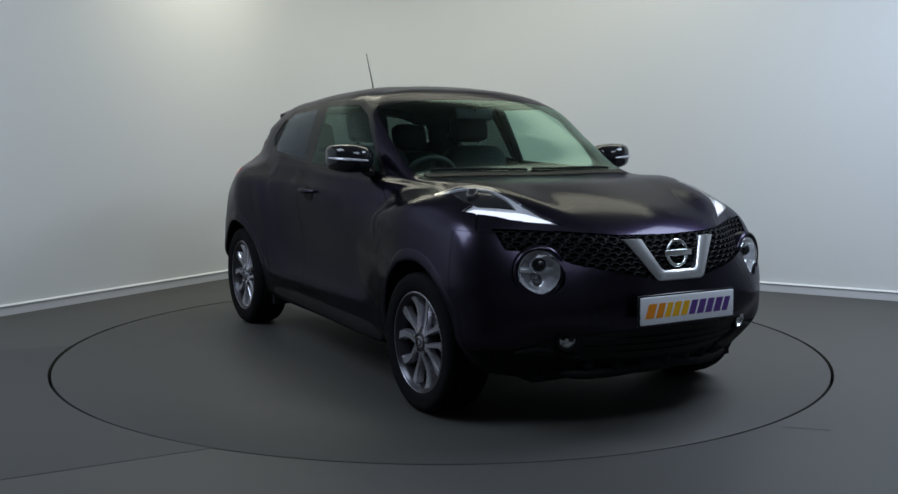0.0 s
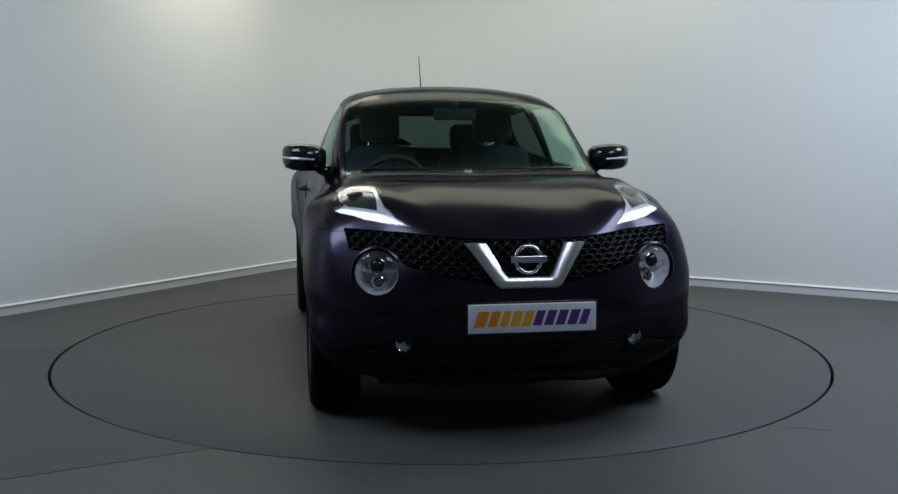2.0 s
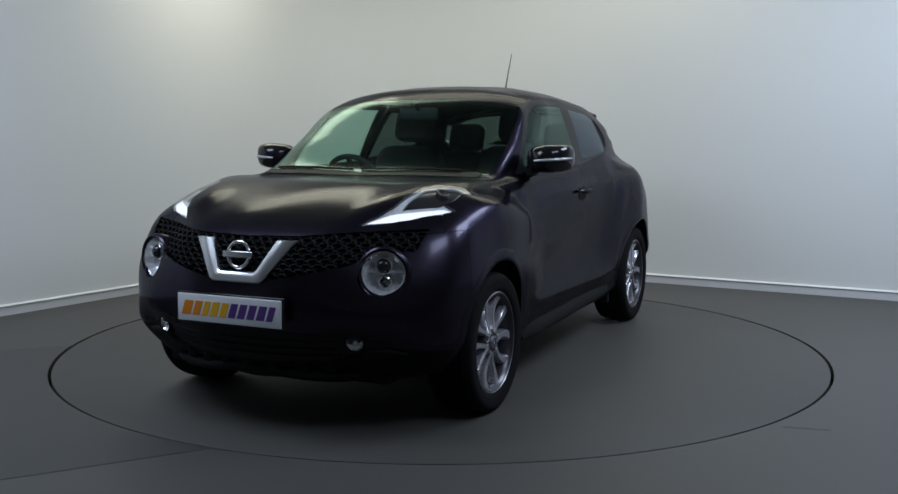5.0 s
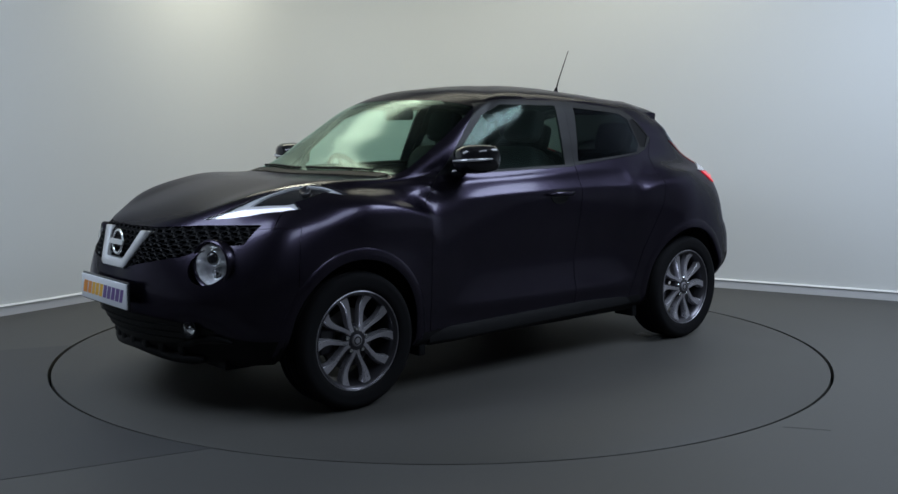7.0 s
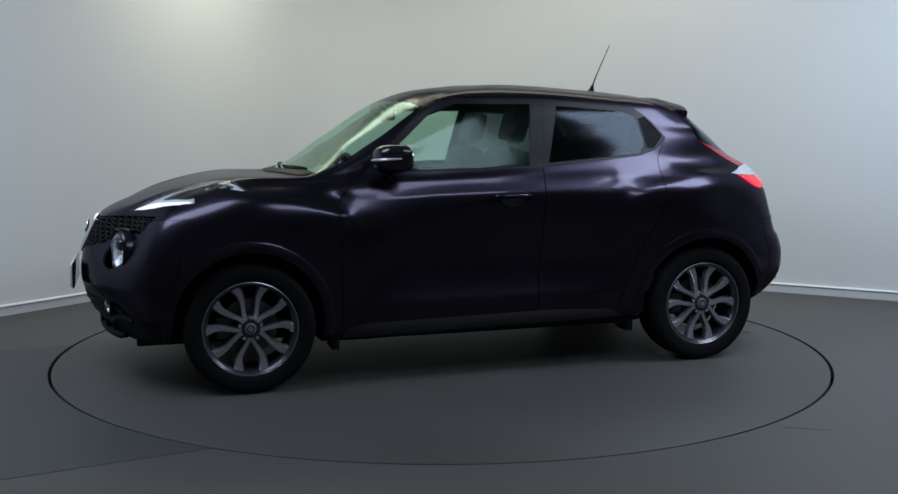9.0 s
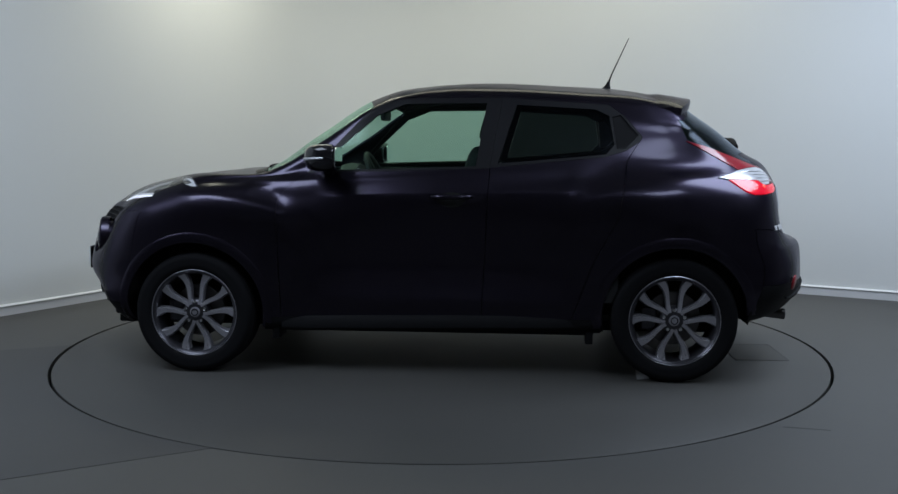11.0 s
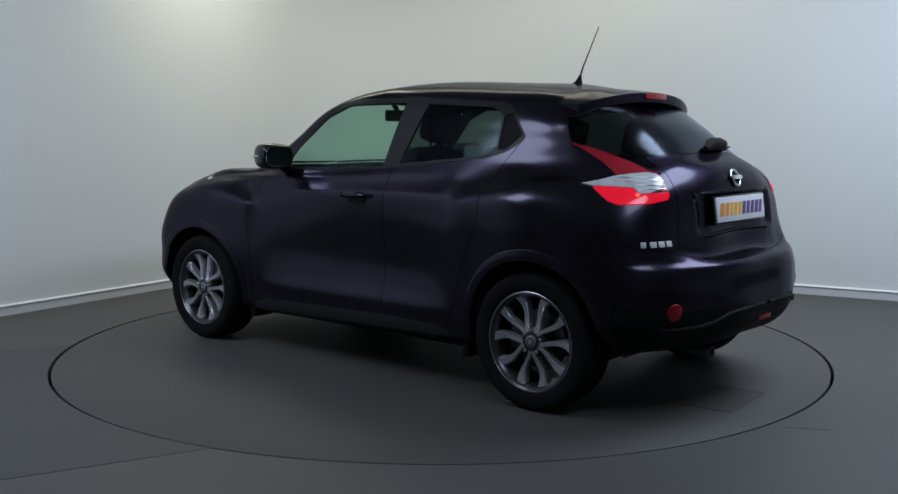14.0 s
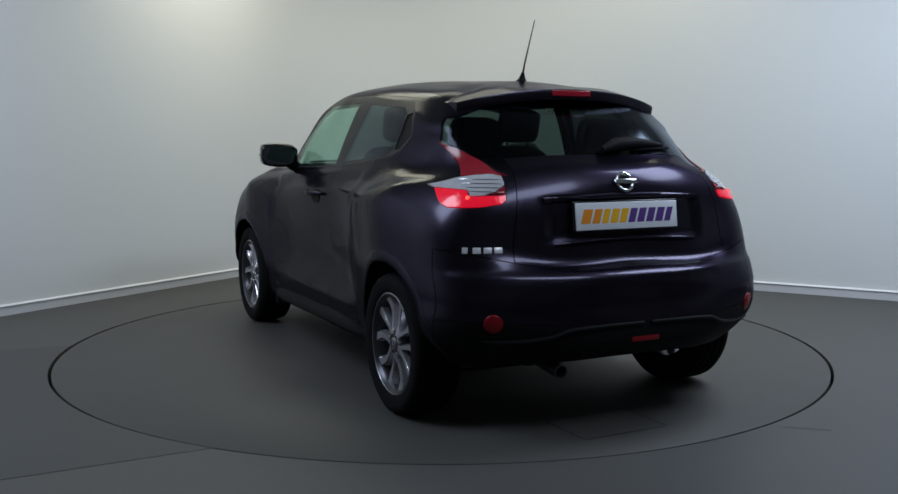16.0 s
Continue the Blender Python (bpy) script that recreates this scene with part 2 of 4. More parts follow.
tagged(finish("floor_seam", bm, VINYL_DARK, smooth=0), "dark welded seam in the vinyl floor", "seam", kind="structure")

turntable = tagged(new("turntable"), "grey vinyl-topped round turntable flush with the floor", "turntable")
bm = bmesh.new()
lathe(bm, [(0.001, 0.0), (1.2, 0.0), (R_TABLE - 0.012, 0.0), (R_TABLE - 0.008, -0.003), (R_TABLE - 0.008, -0.14)], 160)
part("deck", bm, VINYL_TABLE, turntable)

# an inspection hatch and a strip of grey tape lie in the deck
bm = bmesh.new()
HATCH = pose(0.14, 1.845, 0, 0, 0, 90)
for a, b in (((-.15, -.22), (.15, -.218)), ((-.15, .218), (.15, .22)), ((-.15, -.218), (-.148, .218)), ((.148, -.218), (.15, .218))):
    box(bm, a[0], b[0], a[1], b[1], 0.0004, 0.0016, m=HATCH)
part("hatch_joint", bm, VINYL_DARK, turntable, "dark joint round an inspection hatch", 0)
bm = bmesh.new()
box(bm, -.143, .143, -.213, .213, 0.0002, 0.0012, m=HATCH)
part("hatch", bm, VINYL_TABLE, turntable, "grey hatch lid let into the deck", 0)
bm = bmesh.new()
prism(bm, [(.634, 1.094), (.849, 1.074), (.826, 1.139), (.645, 1.173)], .0012, pose(0, 0, .0004))
part("tape", bm, GREY_PATCH, turntable, "pale grey strip of tape on the deck", 0)
# ---- the car ----
car = tagged(new("car"), "dark violet-black compact crossover car standing on the turntable", "car")

# the hull is a net of curves: each column runs from the underside up over the side to the roof's spine,
# the columns follow one another from the nose round the left side to the tail
COLUMNS = []


def column(*pts):
    COLUMNS.append(pts)


# nose, centre line
column((1.779, 0, .214), (1.928, 0, .234), (2.015, 0, .368), (2.069, 0, .527), (2.04, 0, .697), (1.985, 0, .83), (1.83, 0, .922),
       (1.44, 0, 1.04), (1, 0, 1.08), (.7, 0, 1.271), (.4, 0, 1.467), (.3, 0, 1.508), (.05, 0, 1.552), (-.1, 0, 1.562))
# nose, beside the badge
column((1.755, .267, .218), (1.891, .282, .25), (1.982, .278, .382), (2.045, .3, .532), (2.022, .32, .705), (1.95, .32, .836), (1.8, .33, .922),
       (1.42, .335, 1.04), (.985, .34, 1.081), (.685, .33, 1.266), (.385, .32, 1.459), (.285, .31, 1.499), (.04, .22, 1.548), (-.15, 0, 1.563))
# headlamp
column((1.695, .498, .223), (1.791, .545, .246), (1.868, .563, .389), (1.935, .597, .527), (1.885, .595, .69), (1.795, .55, .85), (1.685, .53, .96),
       (1.37, .54, 1.05), (.955, .54, 1.074), (.65, .52, 1.258), (.35, .5, 1.439), (.255, .49, 1.479), (.02, .3, 1.542), (-.2, 0, 1.564))
# corner of the nose
column((1.588, .595, .227), (1.668, .733, .258), (1.744, .802, .374), (1.734, .82, .521), (1.714, .824, .68), (1.655, .776, .86), (1.535, .71, .958),
       (1.28, .676, 1.048), (.905, .657, 1.072), (.6, .64, 1.236), (.325, .598, 1.420), (.23, .562, 1.465), (0, .34, 1.540), (-.25, 0, 1.565))
# front axle
column((1.265, .597, .217), (1.265, .817, .234), (1.265, .87, .369), (1.265, .893, .551), (1.265, .88, .715), (1.265, .861, .868), (1.265, .818, .964),
       (1.13, .733, 1.022), (.74, .698, 1.069), (.47, .69, 1.221), (.22, .617, 1.421), (.15, .588, 1.469), (-.05, .36, 1.543), (-.3, 0, 1.566))
# door hinges
column((.75, .597, .21), (.75, .788, .244), (.75, .809, .366), (.75, .823, .552), (.75, .828, .716), (.75, .818, .858), (.75, .789, .952),
       (.66, .765, 1.018), (.45, .739, 1.079), (.22, .697, 1.246), (.03, .632, 1.43), (0, .598, 1.477), (-.12, .37, 1.546), (-.36, 0, 1.566))
# front door
column((.1, .598, .206), (.1, .783, .241), (.1, .799, .365), (.1, .797, .552), (.1, .81, .715), (.1, .819, .854), (.1, .819, .947),
       (.05, .792, 1.034), (0, .748, 1.101), (-.07, .692, 1.266), (-.15, .62, 1.437), (-.16, .585, 1.482), (-.25, .37, 1.547), (-.45, 0, 1.565))
# middle post
column((-.5, .599, .205), (-.5, .789, .25), (-.5, .808, .366), (-.5, .807, .553), (-.5, .821, .715), (-.5, .829, .852), (-.5, .824, .953),
       (-.5, .784, 1.057), (-.48, .744, 1.131), (-.49, .687, 1.276), (-.5, .613, 1.428), (-.5, .577, 1.475), (-.5, .365, 1.539), (-.55, 0, 1.56))
# rear door
column((-.9, .599, .206), (-.9, .8, .257), (-.9, .831, .37), (-.9, .851, .557), (-.9, .863, .717), (-.9, .87, .851), (-.9, .86, .963),
       (-.9, .794, 1.058), (-.9, .725, 1.166), (-.91, .667, 1.286), (-.91, .605, 1.398), (-.88, .562, 1.451), (-.75, .36, 1.522), (-.68, 0, 1.554))
# rear axle
column((-1.3, .601, .228), (-1.3, .821, .272), (-1.3, .875, .389), (-1.3, .889, .568), (-1.3, .892, .722), (-1.3, .893, .854), (-1.3, .873, .955),
       (-1.32, .815, 1.037), (-1.31, .713, 1.109), (-1.26, .645, 1.266), (-1.18, .6, 1.368), (-1.13, .548, 1.432), (-.95, .35, 1.509), (-.8, 0, 1.549))
# corner of the tail
column((-1.606, .602, .289), (-1.704, .701, .316), (-1.782, .781, .436), (-1.816, .778, .587), (-1.77, .775, .707), (-1.745, .755, .85), (-1.735, .715, .955),
       (-1.695, .655, 1.052), (-1.54, .594, 1.155), (-1.415, .573, 1.272), (-1.33, .555, 1.354), (-1.28, .5, 1.416), (-1.08, .33, 1.496), (-.88, 0, 1.545))
# tail lamp
column((-1.792, .404, .307), (-1.891, .427, .328), (-1.965, .444, .42), (-1.976, .461, .579), (-1.945, .443, .698), (-1.875, .445, .765), (-1.848, .425, .955),
       (-1.785, .415, 1.088), (-1.655, .405, 1.175), (-1.515, .397, 1.293), (-1.36, .385, 1.408), (-1.31, .37, 1.456), (-1.14, .25, 1.503), (-.95, 0, 1.542))
# tail, centre line
column((-1.841, 0, .306), (-1.932, 0, .337), (-2.018, 0, .413), (-2.018, 0, .565), (-1.995, 0, .696), (-1.888, 0, .757), (-1.872, 0, .965),
       (-1.832, 0, 1.096), (-1.69, 0, 1.185), (-1.543, 0, 1.305), (-1.38, 0, 1.421), (-1.33, 0, 1.466), (-1.17, 0, 1.506), (-1, 0, 1.538))

NET = np.array(COLUMNS)
DU, DV = 16, 14


def spline(pts, n, head, tail):
    """A smooth curve through an array of rows of points, n steps a span; head, tail: what lies before and after it."""
    p = np.concatenate([head[None], pts, tail[None]])
    step = np.maximum(np.linalg.norm(np.diff(p, axis=0), axis=2).mean(axis=1), 1e-3)
    out = []
    for i in range(1, len(p) - 2):
        h0, h1, h2 = step[i - 1], step[i], step[i + 1]
        m1 = ((p[i] - p[i - 1]) / h0 * h1 + (p[i + 1] - p[i]) / h1 * h0) / (h0 + h1) * h1
        m2 = ((p[i + 1] - p[i]) / h1 * h2 + (p[i + 2] - p[i + 1]) / h2 * h1) / (h1 + h2) * h1
        for k in range(n + (i == len(p) - 3)):
            t = k / n
            out.append((2 * t**3 - 3 * t * t + 1) * p[i] + (t**3 - 2 * t * t + t) * m1 + (3 * t * t - 2 * t**3) * p[i + 1] + (t**3 - t * t) * m2)
    return np.array(out)


FLIP = np.array((1, -1, 1))
grid = spline(NET, DU, NET[1] * FLIP, NET[-2] * FLIP)
gt = grid.transpose(1, 0, 2)
grid = spline(gt, DV, 2 * gt[0] - gt[1], gt[-2] * FLIP).transpose(1, 0, 2)
NU, NV = grid.shape[:2]
grid[0, :, 1] = grid[-1, :, 1] = grid[:, -1, 1] = 0


def bell(s, below, above):
    """A smooth swelling that falls off over `below` on one side of zero and over `above` on the other."""
    return np.exp(-(s / np.where(s < 0, below, above)) ** 2)


def ease(x, x0, x1):
    t = np.clip((x - x0) / (x1 - x0), 0, 1)
    return t * t * (3 - 2 * t)


def line(x, *pts):
    """The height of a broken line drawn from front to tail."""
    return np.interp(-x, [-p[0] for p in pts], [p[1] for p in pts])


# the pressed shapes of the side: the front wing that ends in a blunt tip, the rear haunch, the waist crease, the hollow doors
gx, gy, gz = grid[..., 0], grid[..., 1], grid[..., 2]
flank = ease(gy, .50, .66)
wing = ease(gx, .73, .82) * (1 - ease(gx, 1.22, 1.50))
sw = gz - line(gx, (1.6, .90), (1.34, .954), (1.17, .956), (1.01, .933), (.88, .898), (.74, .850))
haunch = ease(-gx, .72, .87) * (1 - ease(-gx, 1.25, 1.60))
sh = gz - line(gx, (-.74, .915), (-.83, .948), (-.94, .985), (-1.11, 1.024), (-1.33, 1.055), (-1.6, 1.06))
waist = ease(-gx, -.66, -.45) * (1 - ease(-gx, .70, .755))
sc = gz - line(gx, (.6, .945), (.31, .963), (-.25, .979), (-.74, .985))
door = ease(-gx, -.80, -.45) * (1 - ease(-gx, .55, .90))
push = wing * (.018 * bell(sw + .018, .12, .036) - .017 * bell(sw - .085, .045, .060))
push += haunch * (.014 * bell(sh + .020, .13, .044) - .008 * bell(sh - .095, .050, .065))
push += waist * (.005 * bell(sc + .010, .08, .024) - .005 * bell(sc - .050, .035, .045))
push += door * (.012 * bell(gz - .40, .06, .05) - .016 * bell(gz - .62, .14, .18))
grid[..., 1] += flank * push
grid[..., 2] += flank * .35 * np.maximum(push, 0) * (gz > .85)
# the rear bumper's shelf has a rolled edge, and the tailgate is pressed in round the number plate
rear = ease(-gx, 1.62, 1.78)
roll = rear * .012 * bell(gz - .690, .07, .018)
dish = rear * (1 - ease(gy, .37, .41)) * ease(gz, .805, .850) * (1 - ease(gz, .995, 1.012))
grid[..., 0] += .020 * dish - roll

hull = bmesh.new()
U, V = hull.faces.layers.float.new("u"), hull.faces.layers.float.new("v")
KIND = hull.faces.layers.int.new("kind")
gv = [[hull.verts.new(grid[i, j]) for j in range(NV)] for i in range(NU)]
for i in range(NU - 1):
    for j in range(NV - 1):
        f = hull.faces.new((gv[i][j], gv[i + 1][j], gv[i + 1][j + 1], gv[i][j + 1]))
        f[U], f[V] = (i + 0.5) / DU, (j + 0.5) / DV
bmesh.ops.recalc_face_normals(hull, faces=hull.faces)
if sum(f.normal.y for f in hull.faces) < 0:
    bmesh.ops.reverse_faces(hull, faces=hull.faces)


def inside(poly, a, b):
    hit = False
    for (x0, y0), (x1, y1) in zip(poly, poly[1:] + poly[:1]):
        if (y0 > b) != (y1 > b) and a < (x1 - x0) * (b - y0) / (y1 - y0) + x0:
            hit = not hit
    return hit


def carve(kind, poly, axes, where):
    """Cuts the hull along a polygon drawn in two of its axes and gives the faces inside the number kind."""
    i, j = axes
    spans = lambda f, lo, hi: max(v.co[i] for v in f.verts) > lo[0] and min(v.co[i] for v in f.verts) < hi[0] and max(v.co[j] for v in f.verts) > lo[1] and min(v.co[j] for v in f.verts) < hi[1]
    lo, hi = (min(p[0] for p in poly), min(p[1] for p in poly)), (max(p[0] for p in poly), max(p[1] for p in poly))
    near = {f for f in hull.faces if where(f) and spans(f, lo, hi)}
    for (x0, y0), (x1, y1) in zip(poly, poly[1:] + poly[:1]):
        co, no = Vector((0, 0, 0)), Vector((0, 0, 0))
        co[i], co[j] = x0, y0
        no[i], no[j] = y1 - y0, x0 - x1
        if no.length < 1e-6:
            continue
        a, b = (min(x0, x1) - .001, min(y0, y1) - .001), (max(x0, x1) + .001, max(y0, y1) + .001)
        cut = {f for f in near if spans(f, a, b)}
        near -= cut
        geom = cut | {e for f in cut for e in f.edges} | {v for f in cut for v in f.verts}
        r = bmesh.ops.bisect_plane(hull, geom=list(geom), dist=1e-5, plane_co=co, plane_no=no)
        near |= {f for f in r["geom"] if isinstance(f, bmesh.types.BMFace)}
        near |= {f for e in r["geom_cut"] if isinstance(e, bmesh.types.BMEdge) for f in e.link_faces if where(f)}
    for f in hull.faces:
        if where(f):
            c = f.calc_center_median()
            if inside(poly, c[i], c[j]):
                f[KIND] = kind


def circle(cx, cy, r, n=28):
    return [(cx + r * math.cos(2 * math.pi * k / n), cy + r * math.sin(2 * math.pi * k / n)) for k in range(n)]


side = lambda f: 2.0 < f[U] < 10.6
(BODY, HOLE, HOOD, SCREEN, BACK, FDOOR, RDOOR, FGLASS, RGLASS, QUARTER, GRILLE, HEAD, TAIL_RED, TAIL_WHITE, TAIL_LIT, ROOF, GATE, SILL, FLOW, RLOW, BUMPER_F, BUMPER_R, POCKET, GUIDE, FRAME_F, FRAME_R) = range(26)
for f in hull.faces:
    u, v = f[U], f[V]
    if v < 1.0:
        f[KIND] = SILL
    elif u < 3.0 and 5.0 < v < 7.9:
        f[KIND] = HOOD
    elif u < 3.0 and 8.0 < v < 10.0:
        f[KIND] = SCREEN
    elif u > 10.0 and 8.0 < v < 10.0:
        f[KIND] = BACK
    elif v > 11.0:
        f[KIND] = ROOF
    elif u > 10.7 and 4.6 < v < 8.0:
        f[KIND] = GATE
    elif u < 3.3 and v < 2.0:
        f[KIND] = FLOW
    elif u > 9.75 and v < 2.5:
        f[KIND] = RLOW
    elif u < 3.3 and v < 5.0:
        f[KIND] = BUMPER_F
    elif u > 9.75 and v < 4.6:
        f[KIND] = BUMPER_R
for x in (1.265, -1.265):
    carve(HOLE, circle(x, .335, .385, 36), (0, 2), lambda f: side(f) and f[V] < 8)
carve(SILL, [(.95, .15), (.95, .30), (-.95, .315), (-.95, .15)], (0, 2), lambda f: side(f) and f[V] < 4 and f[KIND] == BODY)
carve(FDOOR, [(.80, .302), (.815, .93), (.74, 1.02), (.62, 1.105), (.31, 1.437), (.13, 1.466), (-.37, 1.47), (-.31, 1.11), (-.27, .309)], (0, 2), lambda f: side(f) and f[KIND] == BODY)
carve(RDOOR, [(-.27, .309), (-.31, 1.11), (-.37, 1.47), (-.93, 1.43), (-1.01, 1.37), (-1.10, 1.26), (-1.02, 1.14), (-.97, .85), (-.84, .60), (-.74, .313)], (0, 2), lambda f: side(f) and f[KIND] == BODY)
carve(FGLASS, [(.60, 1.082), (.50, 1.20), (.30, 1.375), (.15, 1.435), (-.285, 1.438), (-.235, 1.107)], (0, 2), lambda f: f[KIND] == FDOOR)
carve(RGLASS, [(-.35, 1.122), (-.445, 1.430), (-.86, 1.405), (-.93, 1.37), (-.955, 1.22), (-.91, 1.170)], (0, 2), lambda f: f[KIND] == RDOOR)
carve(QUARTER, [(-.965, 1.20), (-.945, 1.365), (-.99, 1.375), (-1.08, 1.27), (-1.01, 1.20)], (0, 2), lambda f: f[KIND] == RDOOR)
carve(FRAME_F, [(.72, 1.066), (.60, 1.070), (-.36, 1.098), (-.44, 1.50), (.0, 1.50), (.36, 1.46), (.66, 1.12)], (0, 2), lambda f: f[KIND] == FDOOR)
carve(FRAME_R, [(-.24, 1.094), (-.91, 1.158), (-1.01, 1.188), (-1.14, 1.27), (-.95, 1.46), (-.30, 1.50)], (0, 2), lambda f: f[KIND] == RDOOR)
carve(GRILLE, [(-.1, .655), (.14, .665), (.48, .735), (.54, .775), (.70, .790), (.72, .875), (.43, .862), (.25, .848), (-.1, .842)], (1, 2), lambda f: f[U] < 3.6 and 3 < f[V] < 6.5)
carve(HOLE, circle(.600, .702, .086), (1, 2), lambda f: f[U] < 3.3 and 2 < f[V] < 6)
carve(HEAD, [(1.825, .448), (1.745, .510), (1.665, .545), (1.547, .556), (1.43, .562), (1.36, .610), (1.315, .680), (1.255, .772), (1.285, .770), (1.36, .722), (1.405, .728), (1.474, .724), (1.512, .708), (1.512, .762), (1.59, .724), (1.69, .635)], (0, 1), lambda f: f[U] < 4.5 and 5 < f[V] < 8)
tail_cut = [f for f in hull.faces if f[U] > 10 and .93 < f.calc_center_median().z < 1.115]
bmesh.ops.bisect_plane(hull, geom=list({g for f in tail_cut for g in (f, *f.edges, *f.verts)}), dist=1e-5, plane_co=(0, .560, .978), plane_no=(0, 1, .19))


def tail(f):
    c = f.calc_center_median()
    return f[U] > 9 and f[KIND] in (BODY, GATE, BACK) and (c.z > 1.098 or c.y + .19 * (c.z - .978) > .560)


carve(TAIL_WHITE, [(-1.475, 1.053), (-1.54, 1.068), (-1.59, 1.086), (-1.64, 1.096), (-1.694, 1.101), (-1.735, 1.092), (-1.763, 1.068), (-1.768, 1.030), (-1.752, 1.014), (-1.72, 1.012), (-1.69, 1.036), (-1.60, 1.041), (-1.53, 1.043)], (0, 2), tail)
carve(TAIL_LIT, [(-1.53, 1.042), (-1.60, 1.040), (-1.69, 1.035), (-1.72, 1.011), (-1.752, 1.013), (-1.80, 1.020), (-1.80, .985), (-1.777, .974), (-1.72, .968), (-1.661, .968), (-1.62, .982), (-1.58, 1.008)], (0, 2), tail)
carve(TAIL_RED, [(-1.325, 1.240), (-1.445, 1.208), (-1.57, 1.160), (-1.69, 1.110), (-1.745, 1.096), (-1.80, 1.060), (-1.80, 1.021), (-1.769, 1.022), (-1.764, 1.068), (-1.735, 1.093), (-1.694, 1.102), (-1.64, 1.098), (-1.593, 1.090), (-1.546, 1.118), (-1.466, 1.165), (-1.38, 1.212)], (0, 2), tail)
carve(BACK, [(-1.335, 1.245), (-1.478, 1.200), (-1.56, 1.168), (-1.72, 1.108), (-1.76, 1.2), (-1.34, 1.42), (-1.285, 1.36)], (0, 2), lambda f: f[U] > 9.2 and 7.5 < f[V] < 10 and f[KIND] == BODY)
carve(POCKET, [(1.665, .578), (1.56, .571), (1.445, .578), (1.375, .624), (1.312, .716), (1.38, .717), (1.42, .720), (1.48, .716), (1.54, .694)], (0, 1), lambda f: f[KIND] == HEAD)
carve(GUIDE, [(1.79, .480), (1.70, .560), (1.645, .622), (1.60, .665), (1.535, .720), (1.52, .752), (1.59, .718), (1.687, .632)], (0, 1), lambda f: f[KIND] == HEAD)
hull.normal_update()
hull.verts.index_update()
NORMALS = [v.normal.copy() for v in hull.verts]
from mathutils.bvhtree import BVHTree
HULL_TREE = BVHTree.FromBMesh(hull)


def on_hull(origin, way):
    """Where a line from outside meets the hull's left half: the place and the normal."""
    p, n, i, d = HULL_TREE.ray_cast(Vector(origin), Vector(way))
    return p, n


def panel(name, kinds, mat, parent, label="", sides=(1, -1), joined=False, shift=0.0, gap=0.002, lip=0.014):
    """Parts cut out of the hull: both halves in one mesh (joined) or one object a side, with a lip behind the edges."""
    made = []
    for group in ([sides] if joined else [(s,) for s in sides]):
        me = bpy.data.meshes.new(name)
        verts, faces, normals = [], [], []
        for s in group:
            index, base = {}, len(verts)
            picked = [f for f in hull.faces if f[KIND] in kinds]
            if not picked:
                continue
            keep = set(picked)
            for f in picked:
                loop = []
                for v in f.verts:
                    if v.index not in index:
                        n = NORMALS[v.index]
                        co = v.co + n * shift
                        rim = [e for e in v.link_edges if sum(g in keep for g in e.link_faces) == 1 and not (abs(e.verts[0].co.y) < 1e-5 and abs(e.verts[1].co.y) < 1e-5)]
                        if rim and gap:
                            mid = sum((g.calc_center_median() for g in v.link_faces if g in keep), Vector()) / sum(g in keep for g in v.link_faces)
                            d = mid - v.co
                            d -= d.dot(n) * n
                            if abs(v.co.y) < 1e-5:
                                d.y = 0
                            if d.length > 1e-6:
                                co = co + d.normalized() * min(gap, d.length * 0.7)
                        index[v.index] = base + len(index)
                        verts.append((co.x, co.y * s, co.z))
                        normals.append(Vector((n.x, n.y * s, n.z)))
                    loop.append(index[v.index])
                faces.append(loop if s > 0 else loop[::-1])
            if lip:
                for f in picked:
                    for l in f.loops:
                        e = l.edge
                        if sum(g in keep for g in e.link_faces) == 1 and not (abs(e.verts[0].co.y) < 1e-5 and abs(e.verts[1].co.y) < 1e-5):
                            a, b = index[l.vert.index], index[l.link_loop_next.vert.index]
                            low = []
                            for q in (b, a):
                                low.append(len(verts))
                                verts.append(tuple(Vector(verts[q]) - normals[q] * lip))
                                normals.append(Vector((0, 0, 0)))
                            top = []
                            for q in (a, b):
                                top.append(len(verts))
                                verts.append(verts[q])
                                normals.append(Vector((0, 0, 0)))
                            quad = [top[1], top[0], low[1], low[0]]
                            faces.append(quad if s > 0 else quad[::-1])
        me.from_pydata(verts, [], faces)
        me.shade_smooth()
        me.normals_split_custom_set_from_vertices([n if n.length > .5 else Vector((0, 0, 0)) for n in normals])
        me.materials.append(mat)
        ob = new(name, me)
        ob.parent = parent
        made.append(tagged(ob, label))
    return made


panel("body", (BODY,), PAINT, car, joined=True)
panel("roof", (ROOF,), PAINT, car, joined=True, gap=0.001)
panel("hood", (HOOD,), PAINT, car, joined=True)
panel("tailgate", (GATE,), PAINT, car, joined=True)
panel("front_bumper", (BUMPER_F,), PAINT, car, joined=True, gap=0.0005)
panel("rear_bumper", (BUMPER_R,), PAINT, car, joined=True)
panel("front_valance", (FLOW,), PLASTIC, car, "black plastic lower bumper", joined=True, gap=0.001)
panel("rear_valance", (RLOW,), PLASTIC, car, "black plastic lower bumper", joined=True, gap=0.001)
panel("sill", (SILL,), PLASTIC, car, "black plastic sill", gap=0)
